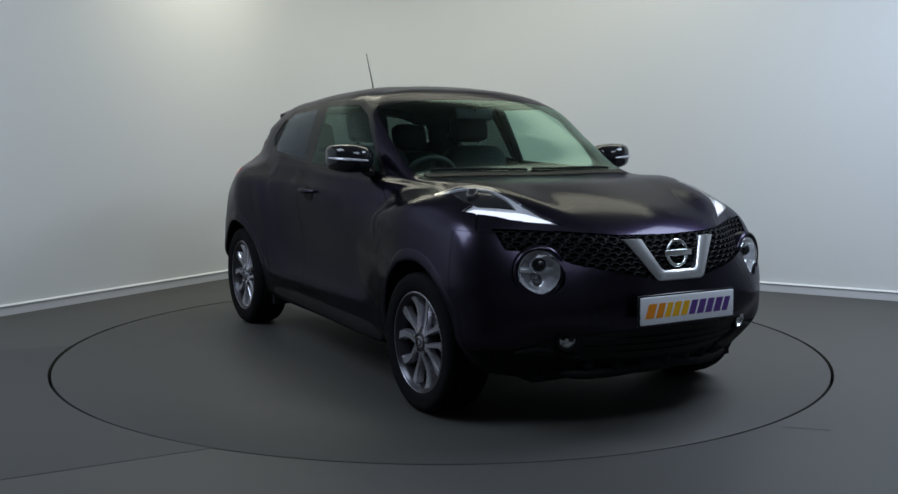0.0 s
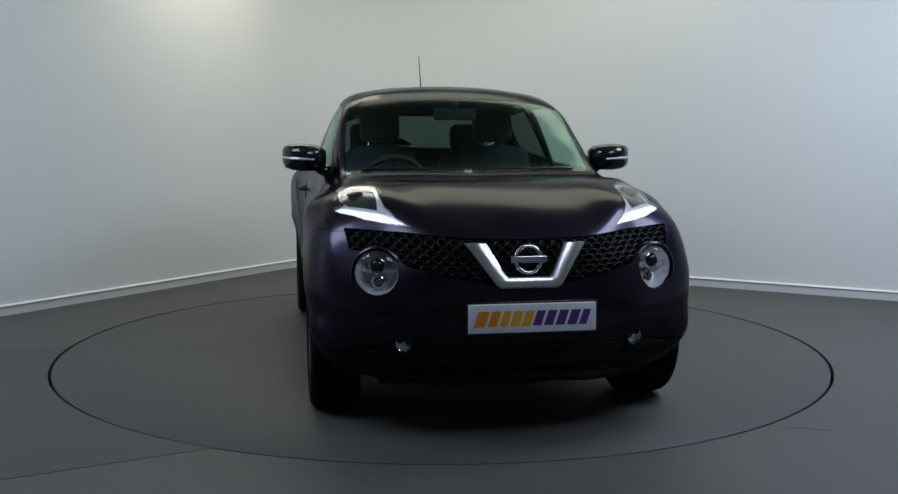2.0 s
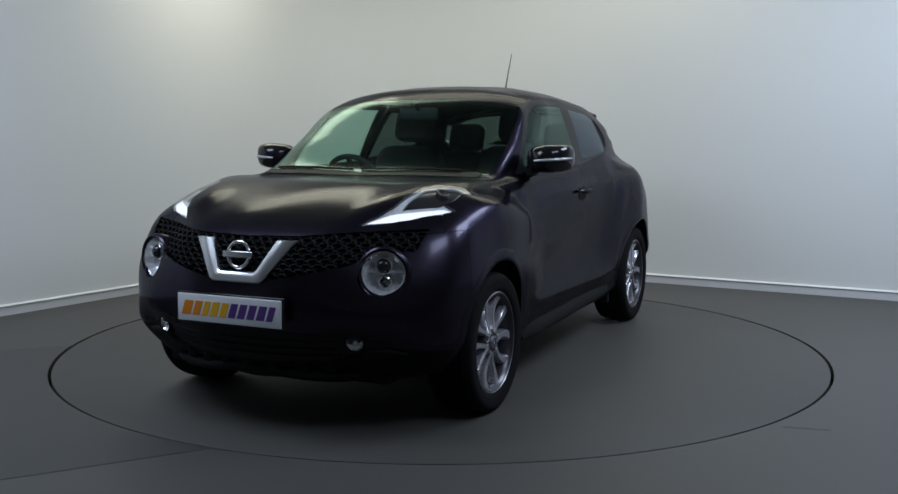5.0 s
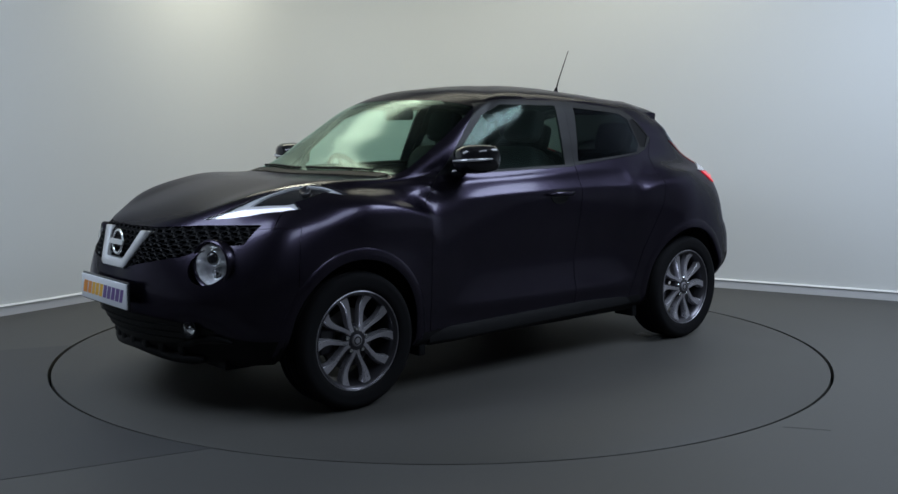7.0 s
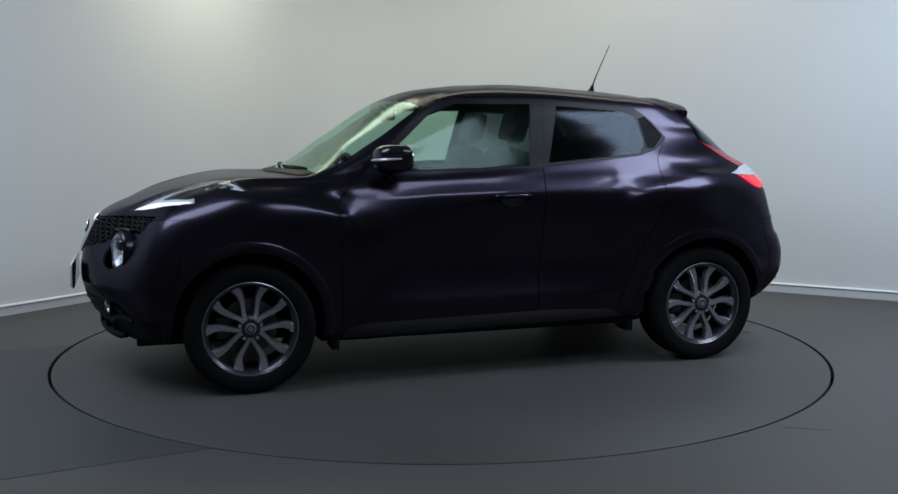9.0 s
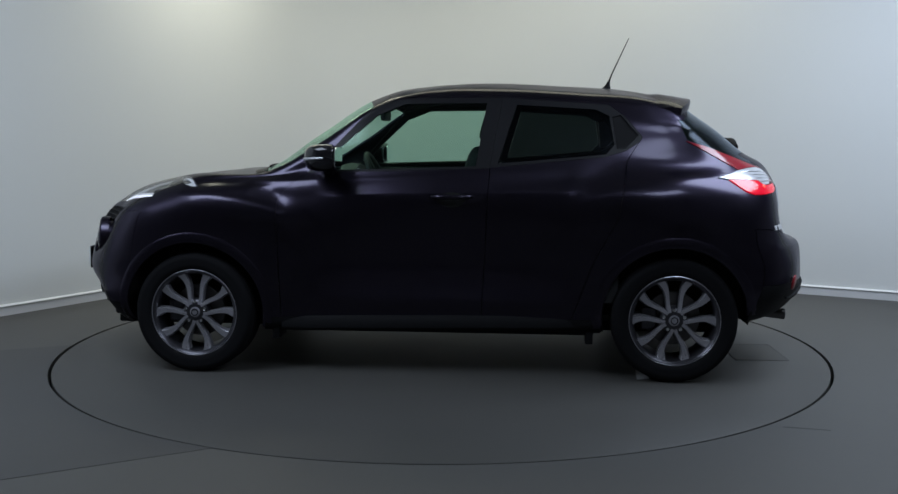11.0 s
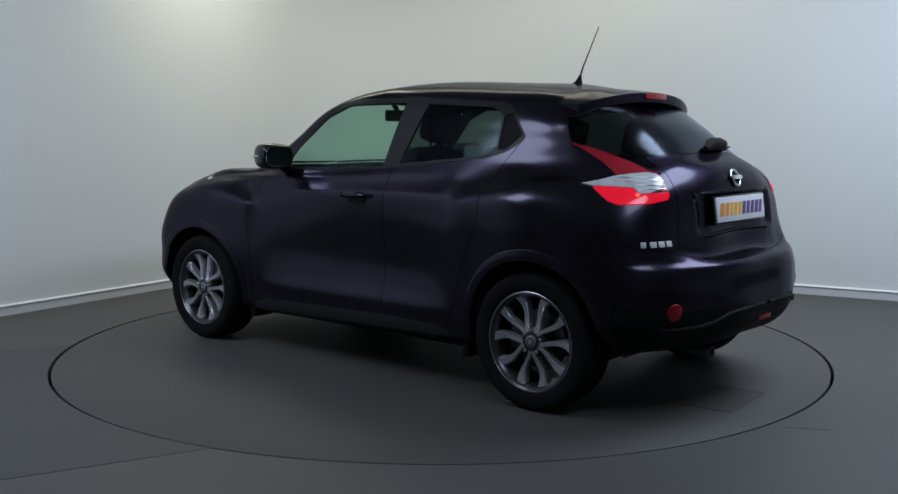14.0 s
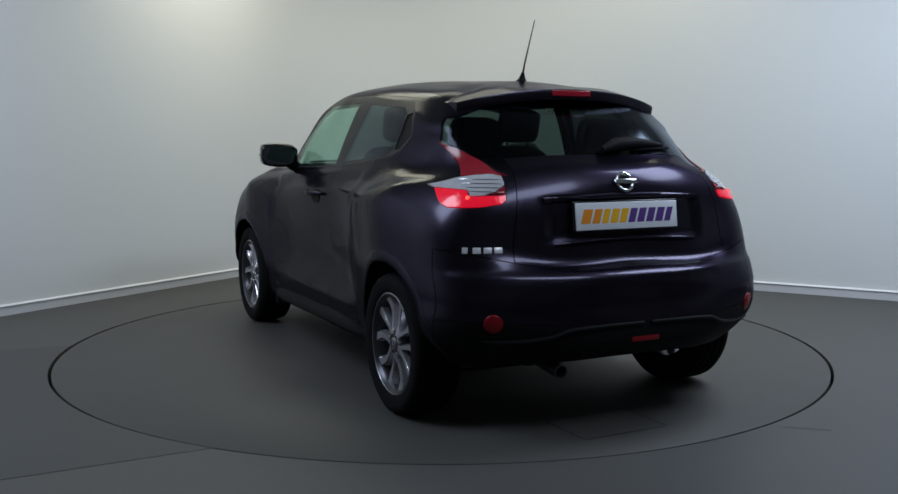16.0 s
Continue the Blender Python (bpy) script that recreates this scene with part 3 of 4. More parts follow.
windscreen = panel("windscreen", (SCREEN,), CLEAR, car, "green-tinted glass", joined=True, lip=0.004)
rear_window = panel("rear_window", (BACK,), PRIVACY, car, "dark privacy glass", joined=True, lip=0.004)
fdoors = panel("front_door", (FDOOR,), PAINT, car)
rdoors = panel("rear_door", (RDOOR,), PAINT, car)
for d in fdoors:
    s = 1 if d is fdoors[0] else -1
    panel("window_frame", (FRAME_F,), FRAME_BLACK, d, "satin black window frame", sides=(s,), gap=0.0005)
    panel("window", (FGLASS,), CLEAR, d, "green-tinted glass", sides=(s,), lip=0.004)
for d in rdoors:
    s = 1 if d is rdoors[0] else -1
    panel("window_frame", (FRAME_R,), FRAME_BLACK, d, "satin black window frame", sides=(s,), gap=0.0005)
    panel("window", (RGLASS,), PRIVACY, d, "dark privacy glass", sides=(s,), lip=0.004)
    panel("handle_panel", (QUARTER,), PLASTIC, d, "gloss black hidden door handle", sides=(s,), shift=-0.004)
grille = panel("grille", (GRILLE,), GAP, car, "black honeycomb grille", joined=True, shift=-0.035)[0]
heads = panel("position_lamp", (HEAD, POCKET, GUIDE), LENS, car, "clear boomerang-shaped lamp", lip=0.01)
for d in heads:
    s = 1 if d is heads[0] else -1
    panel("reflector", (HEAD,), REFLECTOR, d, "silver reflector", sides=(s,), shift=-0.012, lip=0.02)
    panel("light_guide", (GUIDE,), LED, d, "white glowing daytime light guide", sides=(s,), shift=-0.010, lip=0.02)
    # added backing, unseen, stops the light guide glowing inwards
    panel("glow_block", (HEAD, POCKET, GUIDE), GAP, d, "unseen black backing that blocks stray glow behind the lamp", sides=(s,), shift=-0.04, gap=0.003, lip=-0.03)
    p, nn = on_hull((1.42, .655, 3), (0, 0, -1))
    bm = bmesh.new()
    lathe(bm, [(.0005, -.016), (.022, -.012), (.034, -.004), (.036, -.007), (.032, -.018)], 24, Matrix.Translation((p.x, p.y * s, p.z)) @ Vector((nn.x, nn.y * s, nn.z)).to_track_quat("Z", "Y").to_matrix().to_4x4() @ Matrix.Diagonal((.75, 1.25, 1, 1)))
    part("indicator_bowl", bm, ALLOY_DARK, d, "small grey reflector bowl")
    panel("pocket", (POCKET,), GLOSS, d, "dark smoked inner housing", sides=(s,), shift=-0.020, lip=0.02)
tails = panel("tail_lamp", (TAIL_RED,), RED, car, "red boomerang-shaped lamp", shift=0.004)
for d in tails:
    s = 1 if d is tails[0] else -1
    panel("clear_lens", (TAIL_WHITE,), WHITE_LENS, d, "clear fluted lens", sides=(s,), shift=0.006)
    # added backing, unseen, keeps the red glow from lighting the cabin
    panel("glow_block", (TAIL_RED, TAIL_WHITE, TAIL_LIT), GAP, d, "unseen black backing that blocks stray glow behind the lamp", sides=(s,), shift=-0.03, gap=0.003, lip=-0.028)
    for z in (1.030, 1.046, 1.062, 1.078):
        bm = bmesh.new()
        pts = []
        for k in range(7):
            y = .556 + .020 * k
            p, nn = on_hull((-4, y, z), (1, 0, 0))
            pts.append(Vector((p.x, p.y * s, p.z)) + Vector((nn.x, nn.y * s, nn.z)) * .006)
        tube(bm, pts, [.0015] + [.0026] * 5 + [.0012], 8)
        part("lens_rib", bm, CHROME, d, "bright rib in the clear lens", 60)
    panel("lit_lens", (TAIL_LIT,), RED_LIT, d, "lit red lens", sides=(s,), shift=0.006)

# ---- wheels ----


def arc_pts(r0, a0, r1, a1, bow, n=9):
    """A bowed line from (r0, a0) to (r1, a1); degrees."""
    out = []
    for i in range(n):
        t = i / (n - 1)
        r, a = r0 + (r1 - r0) * t, a0 + (a1 - a0) * t + bow * math.sin(math.pi * t)
        out.append((r, radians(a)))
    return out


def build_wheel():
    """A ten-spoke alloy wheel whose face looks along +z, hub at the origin."""
    bm = bmesh.new()
    lathe(bm, [(.222, -.16), (.222, -.02), (.226, -.008), (.232, -.003), (.232, .004), (.226, .006), (.214, -.004), (.205, -.03), (.198, -.13), (.198, -.16)], 64)
    wheel = finish("wheel", bm, ALLOY_DARK, car)
    tagged(wheel, "ten-spoke machined alloy wheel with black tyre")
    bm = bmesh.new()
    lathe(bm, [(.2300, -.004), (.2335, -.001), (.2335, .005), (.2305, .0065), (.2272, .003), (.2266, -.006)], 64)
    part("rim_flange", bm, ALLOY, wheel, "bright machined rim edge")
    bm = bmesh.new()
    prof = [(.225, -.19), (.236, -.205), (.265, -.212), (.30, -.208), (.310, -.200), (.318, -.185), (.322, -.16)]
    for g in (-.15, -.112, -.074, -.036):
        prof += [(.323, g - .008), (.317, g - .006), (.317, g + .006), (.323, g + .008)]
    prof += [(.322, -.02), (.318, -.002), (.310, .010), (.298, .016), (.285, .0175), (.280, .0165), (.265, .017), (.245, .013), (.234, .005), (.224, -.01)]
    lathe(bm, prof, 72)
    part("tyre", bm, RUBBER, wheel, "black rubber tyre", 30)
    for k in range(5):
        for s in (1, -1):
            bm = bmesh.new()
            mid = arc_pts(.046, s * 7, .221, s * 16.0, s * 8.5)
            left, right = [], []
            for i, (r, a) in enumerate(mid):
                t = i / (len(mid) - 1)
                w = .0085 + .0165 * t ** 2.2 + .003 * (1 - t) ** 3
                p = Vector((r * math.cos(a), r * math.sin(a)))
                r2, a2 = mid[min(i + 1, 8)]
                r1, a1 = mid[max(i - 1, 0)]
                d = (Vector((r2 * math.cos(a2), r2 * math.sin(a2))) - Vector((r1 * math.cos(a1), r1 * math.sin(a1)))).normalized()
                n = Vector((-d.y, d.x))
                left.append(p + n * w)
                right.append(p - n * w)
            rows = []
            for i in range(9):
                t = i / 8
                z = -.004 - .014 * math.sin(math.pi * t * .9) - .006 * (1 - t)
                rows.append([bm.verts.new((*q, zz)) for q, zz in ((left[i].lerp(right[i], -.12), z - .035), (left[i], z - .006), (left[i].lerp(right[i], .12), z), (right[i].lerp(left[i], .12), z), (right[i], z - .006), (right[i].lerp(left[i], -.12), z - .035))])
            for a, b in zip(rows, rows[1:]):
                for i in range(5):
                    bm.faces.new((a[i], b[i], b[i + 1], a[i + 1])).material_index = i % 2
            bmesh.ops.recalc_face_normals(bm, faces=bm.faces)
            bmesh.ops.rotate(bm, verts=bm.verts, cent=(0, 0, 0), matrix=Matrix.Rotation(radians(90 + 72 * k), 3, "Z"))
            part("spoke", bm, ALLOY, wheel).data.materials.append(ALLOY_EDGE)
    bm = bmesh.new()
    lathe(bm, [(.0005, -.012), (.030, -.012), (.045, -.014), (.062, -.020), (.070, -.032), (.074, -.06)], 40)
    part("hub", bm, ALLOY_DARK, wheel, "dark grey hub")
    bm = bmesh.new()
    lathe(bm, [(.0005, -.003), (.020, -.003), (.026, -.005), (.028, -.012)], 32)
    part("hub_cap", bm, ALLOY, wheel, "grey round hub cap")
    bm = bmesh.new()
    lathe(bm, [(.017 + .0028 * math.cos(a), -.002 + .002 * math.sin(a)) for a in [2 * math.pi * k / 8 for k in range(8)]], 24, Matrix(), True)
    part("cap_ring", bm, GLOSS, wheel, "dark ring on the hub cap")
    for k in range(5):
        bm = bmesh.new()
        a = radians(90 + 36 + 72 * k)
        lathe(bm, [(.0005, -.006), (.008, -.006), (.010, -.008), (.010, -.03)], 6, pose(.055 * math.cos(a), .055 * math.sin(a), 0))
        part("lug_nut", bm, CHROME, wheel, "chrome lug nut", 30)
    bm = bmesh.new()
    lathe(bm, [(.06, -.085), (.14, -.085), (.142, -.095), (.14, -.11), (.06, -.11)], 48)
    part("brake_disc", bm, STEEL, wheel, "grey steel brake disc")
    bm = bmesh.new()
    box(bm, .08, .165, -.06, .06, -.13, -.065, .012)
    part("brake_caliper", bm, ALLOY_DARK, wheel, "dark brake caliper")
    return wheel


first = build_wheel()
FACE = .846
for x in (1.265, -1.265):
    for s in (1, -1):
        m = pose(x, s * FACE, .3235) @ Matrix.Rotation(radians(-90 * s), 4, "X") @ Matrix.Rotation(radians(0 if s > 0 else 180), 4, "Z")
        if x > 0 and s > 0:
            first.matrix_basis = m
        else:
            copy_thing(first, m)
# ---- car: wheel housings, underside, flares ----


def at_front(y, z):
    p = on_hull((4, abs(y) + 1e-4, z), (-1, 0, 0))[0]
    return p.x if p else at_front(y, z + .03)


def at_rear(y, z):
    p = on_hull((-4, abs(y) + 1e-4, z), (1, 0, 0))[0]
    return p.x if p else at_rear(y, z + .03)


def at_side(x, z):
    p = on_hull((x, 3, z), (0, -1, 0))[0]
    return p.y if p else at_side(x, z + .03)


def both(make):
    """Calls make(1) for the left and make(-1) for the right."""
    return [make(1), make(-1)]


bm = bmesh.new()
box(bm, -1.50, 1.80, -.58, .58, .215, .26, .01)
box(bm, -.86, .86, -.78, .78, .225, .29, .01)
part("underbody", bm, PLASTIC, car, "black underside")
for x in (1.265, -1.265):
    for s in (1, -1):
        bm = bmesh.new()
        n, rows = 26, []
        for i in range(n + 1):
            a = radians(-8 + 196 * i / n)
            r = .405
            cx, cz = x + r * math.cos(a), .335 + r * math.sin(a)
            y1 = at_side(x + .42 * math.cos(a), max(.335 + .42 * math.sin(a), .24)) - .012
            rows.append([bm.verts.new((cx, s * y, cz)) for y in (y1, .60, .52)] + [bm.verts.new((x + .05 * math.cos(a), s * .50, .335 + .05 * math.sin(a)))])
        for a, b in zip(rows, rows[1:]):
            for k in range(3):
                bm.faces.new((a[k], a[k + 1], b[k + 1], b[k]))
        bmesh.ops.recalc_face_normals(bm, faces=bm.faces)
        part("wheel_housing", bm, GAP, car, "black wheel housing")
        bm = bmesh.new()
        rows = []
        for i in range(41):
            a = radians(-14 + (208 if x > 0 else 192) * i / 40)
            c, w = math.cos(a), math.sin(a)
            row = []
            for r, dy in ((.384, -.05), (.366, -.006), (.369, .003), (.382, .005), (.410, .0035), (.424, -.001), (.434, -.008)):
                px, pz = x + r * c, .335 + r * w
                y = at_side(x + max(r, .40) * c, max(.335 + max(r, .40) * w, .225)) + dy
                row.append(bm.verts.new((px, s * y, pz)))
            rows.append(row)
        for a, b in zip(rows, rows[1:]):
            for k in range(6):
                bm.faces.new((a[k], a[k + 1], b[k + 1], b[k]))
        bmesh.ops.recalc_face_normals(bm, faces=bm.faces)
        part("wheel_arch", bm, PAINT, car, "flared wheel arch edge", 60)
        bm = bmesh.new()
        fx = x - .43 if x > 0 else x + .43
        box(bm, fx - .02, fx + .02, s * .72 - .07, s * .72 + .07, .18, .27, .006)
        part("mud_flap", bm, PLASTIC, car, "short black mud flap")
# side step under the doors
for s in (1, -1):
    bm = bmesh.new()
    rows = []
    for i in range(21):
        x = .80 - 1.62 * i / 20
        z0 = .232 + .03 * i / 20
        k = min(1, i / 2, (20 - i) / 2) * .018
        rows.append([bm.verts.new((x, s * y, z)) for y, z in ((.76, z0 + .01), (.79 + k, z0 - .004), (.805 + k, z0 + .012), (.806 + k, z0 + .045), (.795 + k * .6, z0 + .075), (.77, z0 + .085))])
    for a, b in zip(rows, rows[1:]):
        for k in range(5):
            bm.faces.new((a[k], a[k + 1], b[k + 1], b[k]))
    for r in (rows[0], rows[-1]):
        bm.faces.new(r)
    bmesh.ops.recalc_face_normals(bm, faces=bm.faces)
    part("side_sill", bm, PLASTIC, car, "black side sill under the doors")

# ---- car: front ----


def plate(name, x, y, z, lean, facing):
    bm = bmesh.new()
    box(bm, -.005, .005, -.262, .262, -.058, .058, .003)
    m = pose(x, y, z, 0, lean, 0) @ pose(0, 0, 0, 0, 0, 0 if facing > 0 else 180)
    pl = part(name, bm, PLATE, car, "white plate with slanted orange and purple blocks")
    pl.matrix_basis = m
    bm = bmesh.new()
    box(bm, -.014, -.0055, -.272, .272, -.066, .066, .004)
    part("plate_holder", bm, GLOSS, pl, "black plate surround")
    widths = [1.25, 1.0, .85, 1.0, .95, .95, 1.0, 1.0, 1.05, .85]
    total, gapw = .462, .011
    unit = (total - 9 * gapw) / sum(widths)
    yy = -total / 2
    for i, w in enumerate(widths):
        bm = bmesh.new()
        y0, y1, h, sl = yy, yy + w * unit, .030, .010
        prism(bm, [(y0 - sl, -h), (y1 - sl, -h), (y1 + sl, h), (y0 + sl, h)], .0012, Matrix(((0, 0, 1, .0048), (1, 0, 0, 0), (0, 1, 0, 0), (0, 0, 0, 1))))
        part("logo_block", bm, (ORANGE if i < 2 else AMBER) if i < 5 else PURPLE, pl, "orange block" if i < 5 else "purple block", 0)
        yy = y1 + gapw
    return pl


plate("front_plate", 2.112, 0, .543, -1, 1)
plate("rear_plate", -1.889, .012, .927, 7, -1)

# chrome V and the round emblem


def vee_x(y, z):
    return at_front(min(abs(y), .5), max(z, .66)) + .004


bm = bmesh.new()
outer = [(-.252, .830), (-.135, .668), (-.115, .655), (.115, .655), (.135, .668), (.252, .830)]
inner = [(-.165, .830), (-.098, .708), (-.085, .697), (.085, .697), (.098, .708), (.165, .830)]
rows = []
for (ya, za), (yb, zb) in zip(outer, inner):
    p, q = Vector((vee_x(ya, za), ya, za)), Vector((vee_x(yb, zb), yb, zb))
    mid = (p + q) / 2 + Vector((.016, 0, 0))
    rows.append([bm.verts.new(v) for v in (p + Vector((-.03, 0, 0)), p + Vector((.006, 0, 0)), p.lerp(mid, .25) + Vector((.008, 0, 0)), mid, q.lerp(mid, .25) + Vector((.008, 0, 0)), q + Vector((.006, 0, 0)), q + Vector((-.03, 0, 0)))])
for a, b in zip(rows, rows[1:]):
    for k in range(6):
        bm.faces.new((a[k], a[k + 1], b[k + 1], b[k]))
bm.faces.new(rows[0])
bm.faces.new(rows[-1])
bmesh.ops.recalc_face_normals(bm, faces=bm.faces)
part("chrome_vee", bm, SATIN, car, "satin chrome V-shaped grille trim", 35)


def emblem(p, n, r):
    """A ring with a bar across it, lying on a surface at p with the normal n."""
    m = Matrix.Translation(p) @ Vector(n).to_track_quat("Z", "Y").to_matrix().to_4x4()
    bm = bmesh.new()
    lathe(bm, [(r - .008 + .0075 * math.cos(a), .006 * math.sin(a)) for a in [2 * math.pi * k / 10 for k in range(10)]], 40, m, True)
    e = part("emblem", bm, CHROME, car, "round chrome ring emblem with a plain bar", 60)
    bm = bmesh.new()
    box(bm, -r * 1.2, r * 1.2, -r * .22, r * .22, 0, .011, .003, m)
    part("bar", bm, CHROME, e, "plain chrome bar")


emblem((2.036, 0, .768), (1, 0, .12), .062)
back_p, back_n = on_hull((-4, .005, 1.066), (1, 0, 0))
emblem(back_p + back_n * .006, back_n, .047)

# honeycomb grille: staggered six-sided frames in the opening
GRILLE_POLY = [(0, .655), (.14, .665), (.48, .735), (.54, .775), (.70, .790), (.72, .875), (.43, .862), (.25, .848), (0, .842)]
for s in (1, -1):
    bm = bmesh.new()
    for row in range(11):
        for col in range(17):
            y, z = (col + .5 * (row % 2)) * .048, .668 + row * .0205
            if not inside(GRILLE_POLY, y, z) or (y - .60) ** 2 + (z - .702) ** 2 < .108 ** 2:
                continue
            lo = []
            for k in range(6):
                dy, dz = ((.021, 0), (.012, .0095), (-.012, .0095), (-.021, 0), (-.012, -.0095), (.012, -.0095))[k]
                ring = []
                for g, back in ((1.18, -.030), (1.18, -.004), (.86, -.001), (.70, -.022)):
                    yy, zz = y + dy * g, z + dz * g
                    ring.append(bm.verts.new((at_front(min(yy, .74) if yy > 0 else 0, zz) + back - .004, s * yy, zz)))
                lo.append(ring)
            for k in range(6):
                a, b = lo[k], lo[(k + 1) % 6]
                for q in range(3):
                    bm.faces.new((a[q], b[q], b[q + 1], a[q + 1]))
    bmesh.ops.recalc_face_normals(bm, faces=bm.faces)
    part("honeycomb", bm, GRILLE_BLACK, grille, "gloss black honeycomb mesh", 30)

# round headlamps
for s in (1, -1):
    n = Vector((.95, .30 * s, .03)).normalized()
    c = Vector((at_front(.60, .702), .60 * s, .702)) - n * .012
    m = Matrix.Translation(c) @ n.to_track_quat("Z", "Y").to_matrix().to_4x4()
    bm = bmesh.new()
    lathe(bm, [(.112, -.035), (.114, .002), (.110, .012), (.103, .016), (.096, .010), (.090, -.010), (.086, -.05)], 48, m)
    lamp_ob = part("headlamp", bm, PAINT, car, "round projector headlamp in a painted bezel", 50)
    bm = bmesh.new()
    lathe(bm, [(.0005, -.075), (.03, -.072), (.06, -.058), (.078, -.03), (.088, .001), (.091, .006), (.093, .002), (.092, -.01)], 18, m)
    part("bowl", bm, REFLECTOR, lamp_ob, "faceted silver reflector bowl", 0)
    bm = bmesh.new()
    lathe(bm, [(.034, -.06), (.036, -.012), (.034, -.006), (.031, -.004)], 28, m @ pose(0, .030, 0))
    part("projector_ring", bm, CHROME, lamp_ob, "chrome projector ring")
    bm = bmesh.new()
    lathe(bm, [(.032, -.010), (.027, .004), (.018, .013), (.009, .017), (.0005, .018)], 28, m @ pose(0, .030, 0))
    part("projector_lens", bm, GLOSS, lamp_ob, "dark projector lens", 180)
    bm = bmesh.new()
    lathe(bm, [(.030, -.065), (.028, -.03), (.022, -.026), (.016, -.045), (.006, -.05), (.0055, -.02), (.0005, -.018)], 24, m @ pose(0, -.040, 0))
    part("bulb_cup", bm, CHROME, lamp_ob, "small chrome bulb cup")
    bm = bmesh.new()
    box(bm, -.075, .075, -.012, .004, -.05, -.03, .004, m @ pose(0, 0, 0, 18, 0, 0))
    part("divider", bm, REFLECTOR, lamp_ob, "silver divider")
    bm = bmesh.new()
    lathe(bm, [(.091, .006), (.080, .018), (.060, .028), (.035, .034), (.0005, .036)], 40, m)
    part("cover", bm, LENS, lamp_ob, "clear domed cover", 180)
    # fog lamp
    c = Vector((at_front(.494, .418) + .012, .497 * s, .416))
    m = Matrix.Translation(c) @ Vector((.93, .30 * s, -.05)).normalized().to_track_quat("Z", "Y").to_matrix().to_4x4()
    bm = bmesh.new()
    lathe(bm, [(.052, -.05), (.050, -.004), (.045, .004), (.036, .003), (.033, -.006)], 32, m)
    fog = part("fog_lamp", bm, PLASTIC, car, "small round fog lamp in a black bezel")
    bm = bmesh.new()
    lathe(bm, [(.034, -.001), (.028, -.010), (.014, -.014), (.009, -.006), (.0005, -.004)], 28, m)
    part("bowl", bm, CHROME, fog, "silver reflector")
    bm = bmesh.new()
    lathe(bm, [(.036, .003), (.026, .008), (.0005, .011)], 28, m)
    part("cover", bm, LENS, fog, "clear cover", 180)

# lower intake, its bar and the skid trim
bm = bmesh.new()
rows = []
for i in range(25):
    y = -.60 + 1.2 * i / 24
    k = abs(y) / .6
    zt, zb = .455 - .045 * k ** 3, .315 + .03 * k ** 2
    x0 = at_front(y, .40)
    rows.append([bm.verts.new((at_front(y, z) + d, y, z)) for z, d in ((zt, .003), (zt - .012, .004), (zb + .012, .004), (zb, .003))])
for a, b in zip(rows, rows[1:]):
    for k in range(3):
        bm.faces.new((a[k], a[k + 1], b[k + 1], b[k]))
bmesh.ops.recalc_face_normals(bm, faces=bm.faces)
intake = part("lower_intake", bm, GAP, car, "black lower air intake")
for z in (.352, .385, .418):
    bm = bmesh.new()
    pts = [(at_front(y, z) + .006, y, z) for y in [-.42 + .07 * i for i in range(13)]]
    tube(bm, pts, [.0055] * 13, 8)
    part("slat", bm, PLASTIC, intake, "black plastic slat")
for s in (1, -1):
    bm = bmesh.new()
    pts = [(at_front(y, z) + .004, s * y, z) for y, z in ((.36, .315), (.44, .335), (.52, .365), (.60, .372), (.68, .36))]
    tube(bm, pts, [.008, .016, .020, .018, .008], 10)
    part("bumper_fin", bm, PLASTIC, car, "black bumper fin beside the fog lamp", 60)
bm = bmesh.new()
pts = [(at_front(y, .30) - .012, y, .262 + .012 * math.cos(y * 9)) for y in [-.48 + .06 * i for i in range(17)]]
tube(bm, pts, [.012] + [.022] * 15 + [.012], 10)
part("skid_trim", bm, PLASTIC, car, "black lower bumper lip", 60)

for i in range(7):
    y = -.36 + .12 * i
    bm = bmesh.new()
    x = at_front(y, .30) - .004
    box(bm, x - .05, x + .012, y - .030, y + .030, .268, .318, .014)
    part("bumper_tooth", bm, PLASTIC, car, "black moulded step under the lower intake", 60)

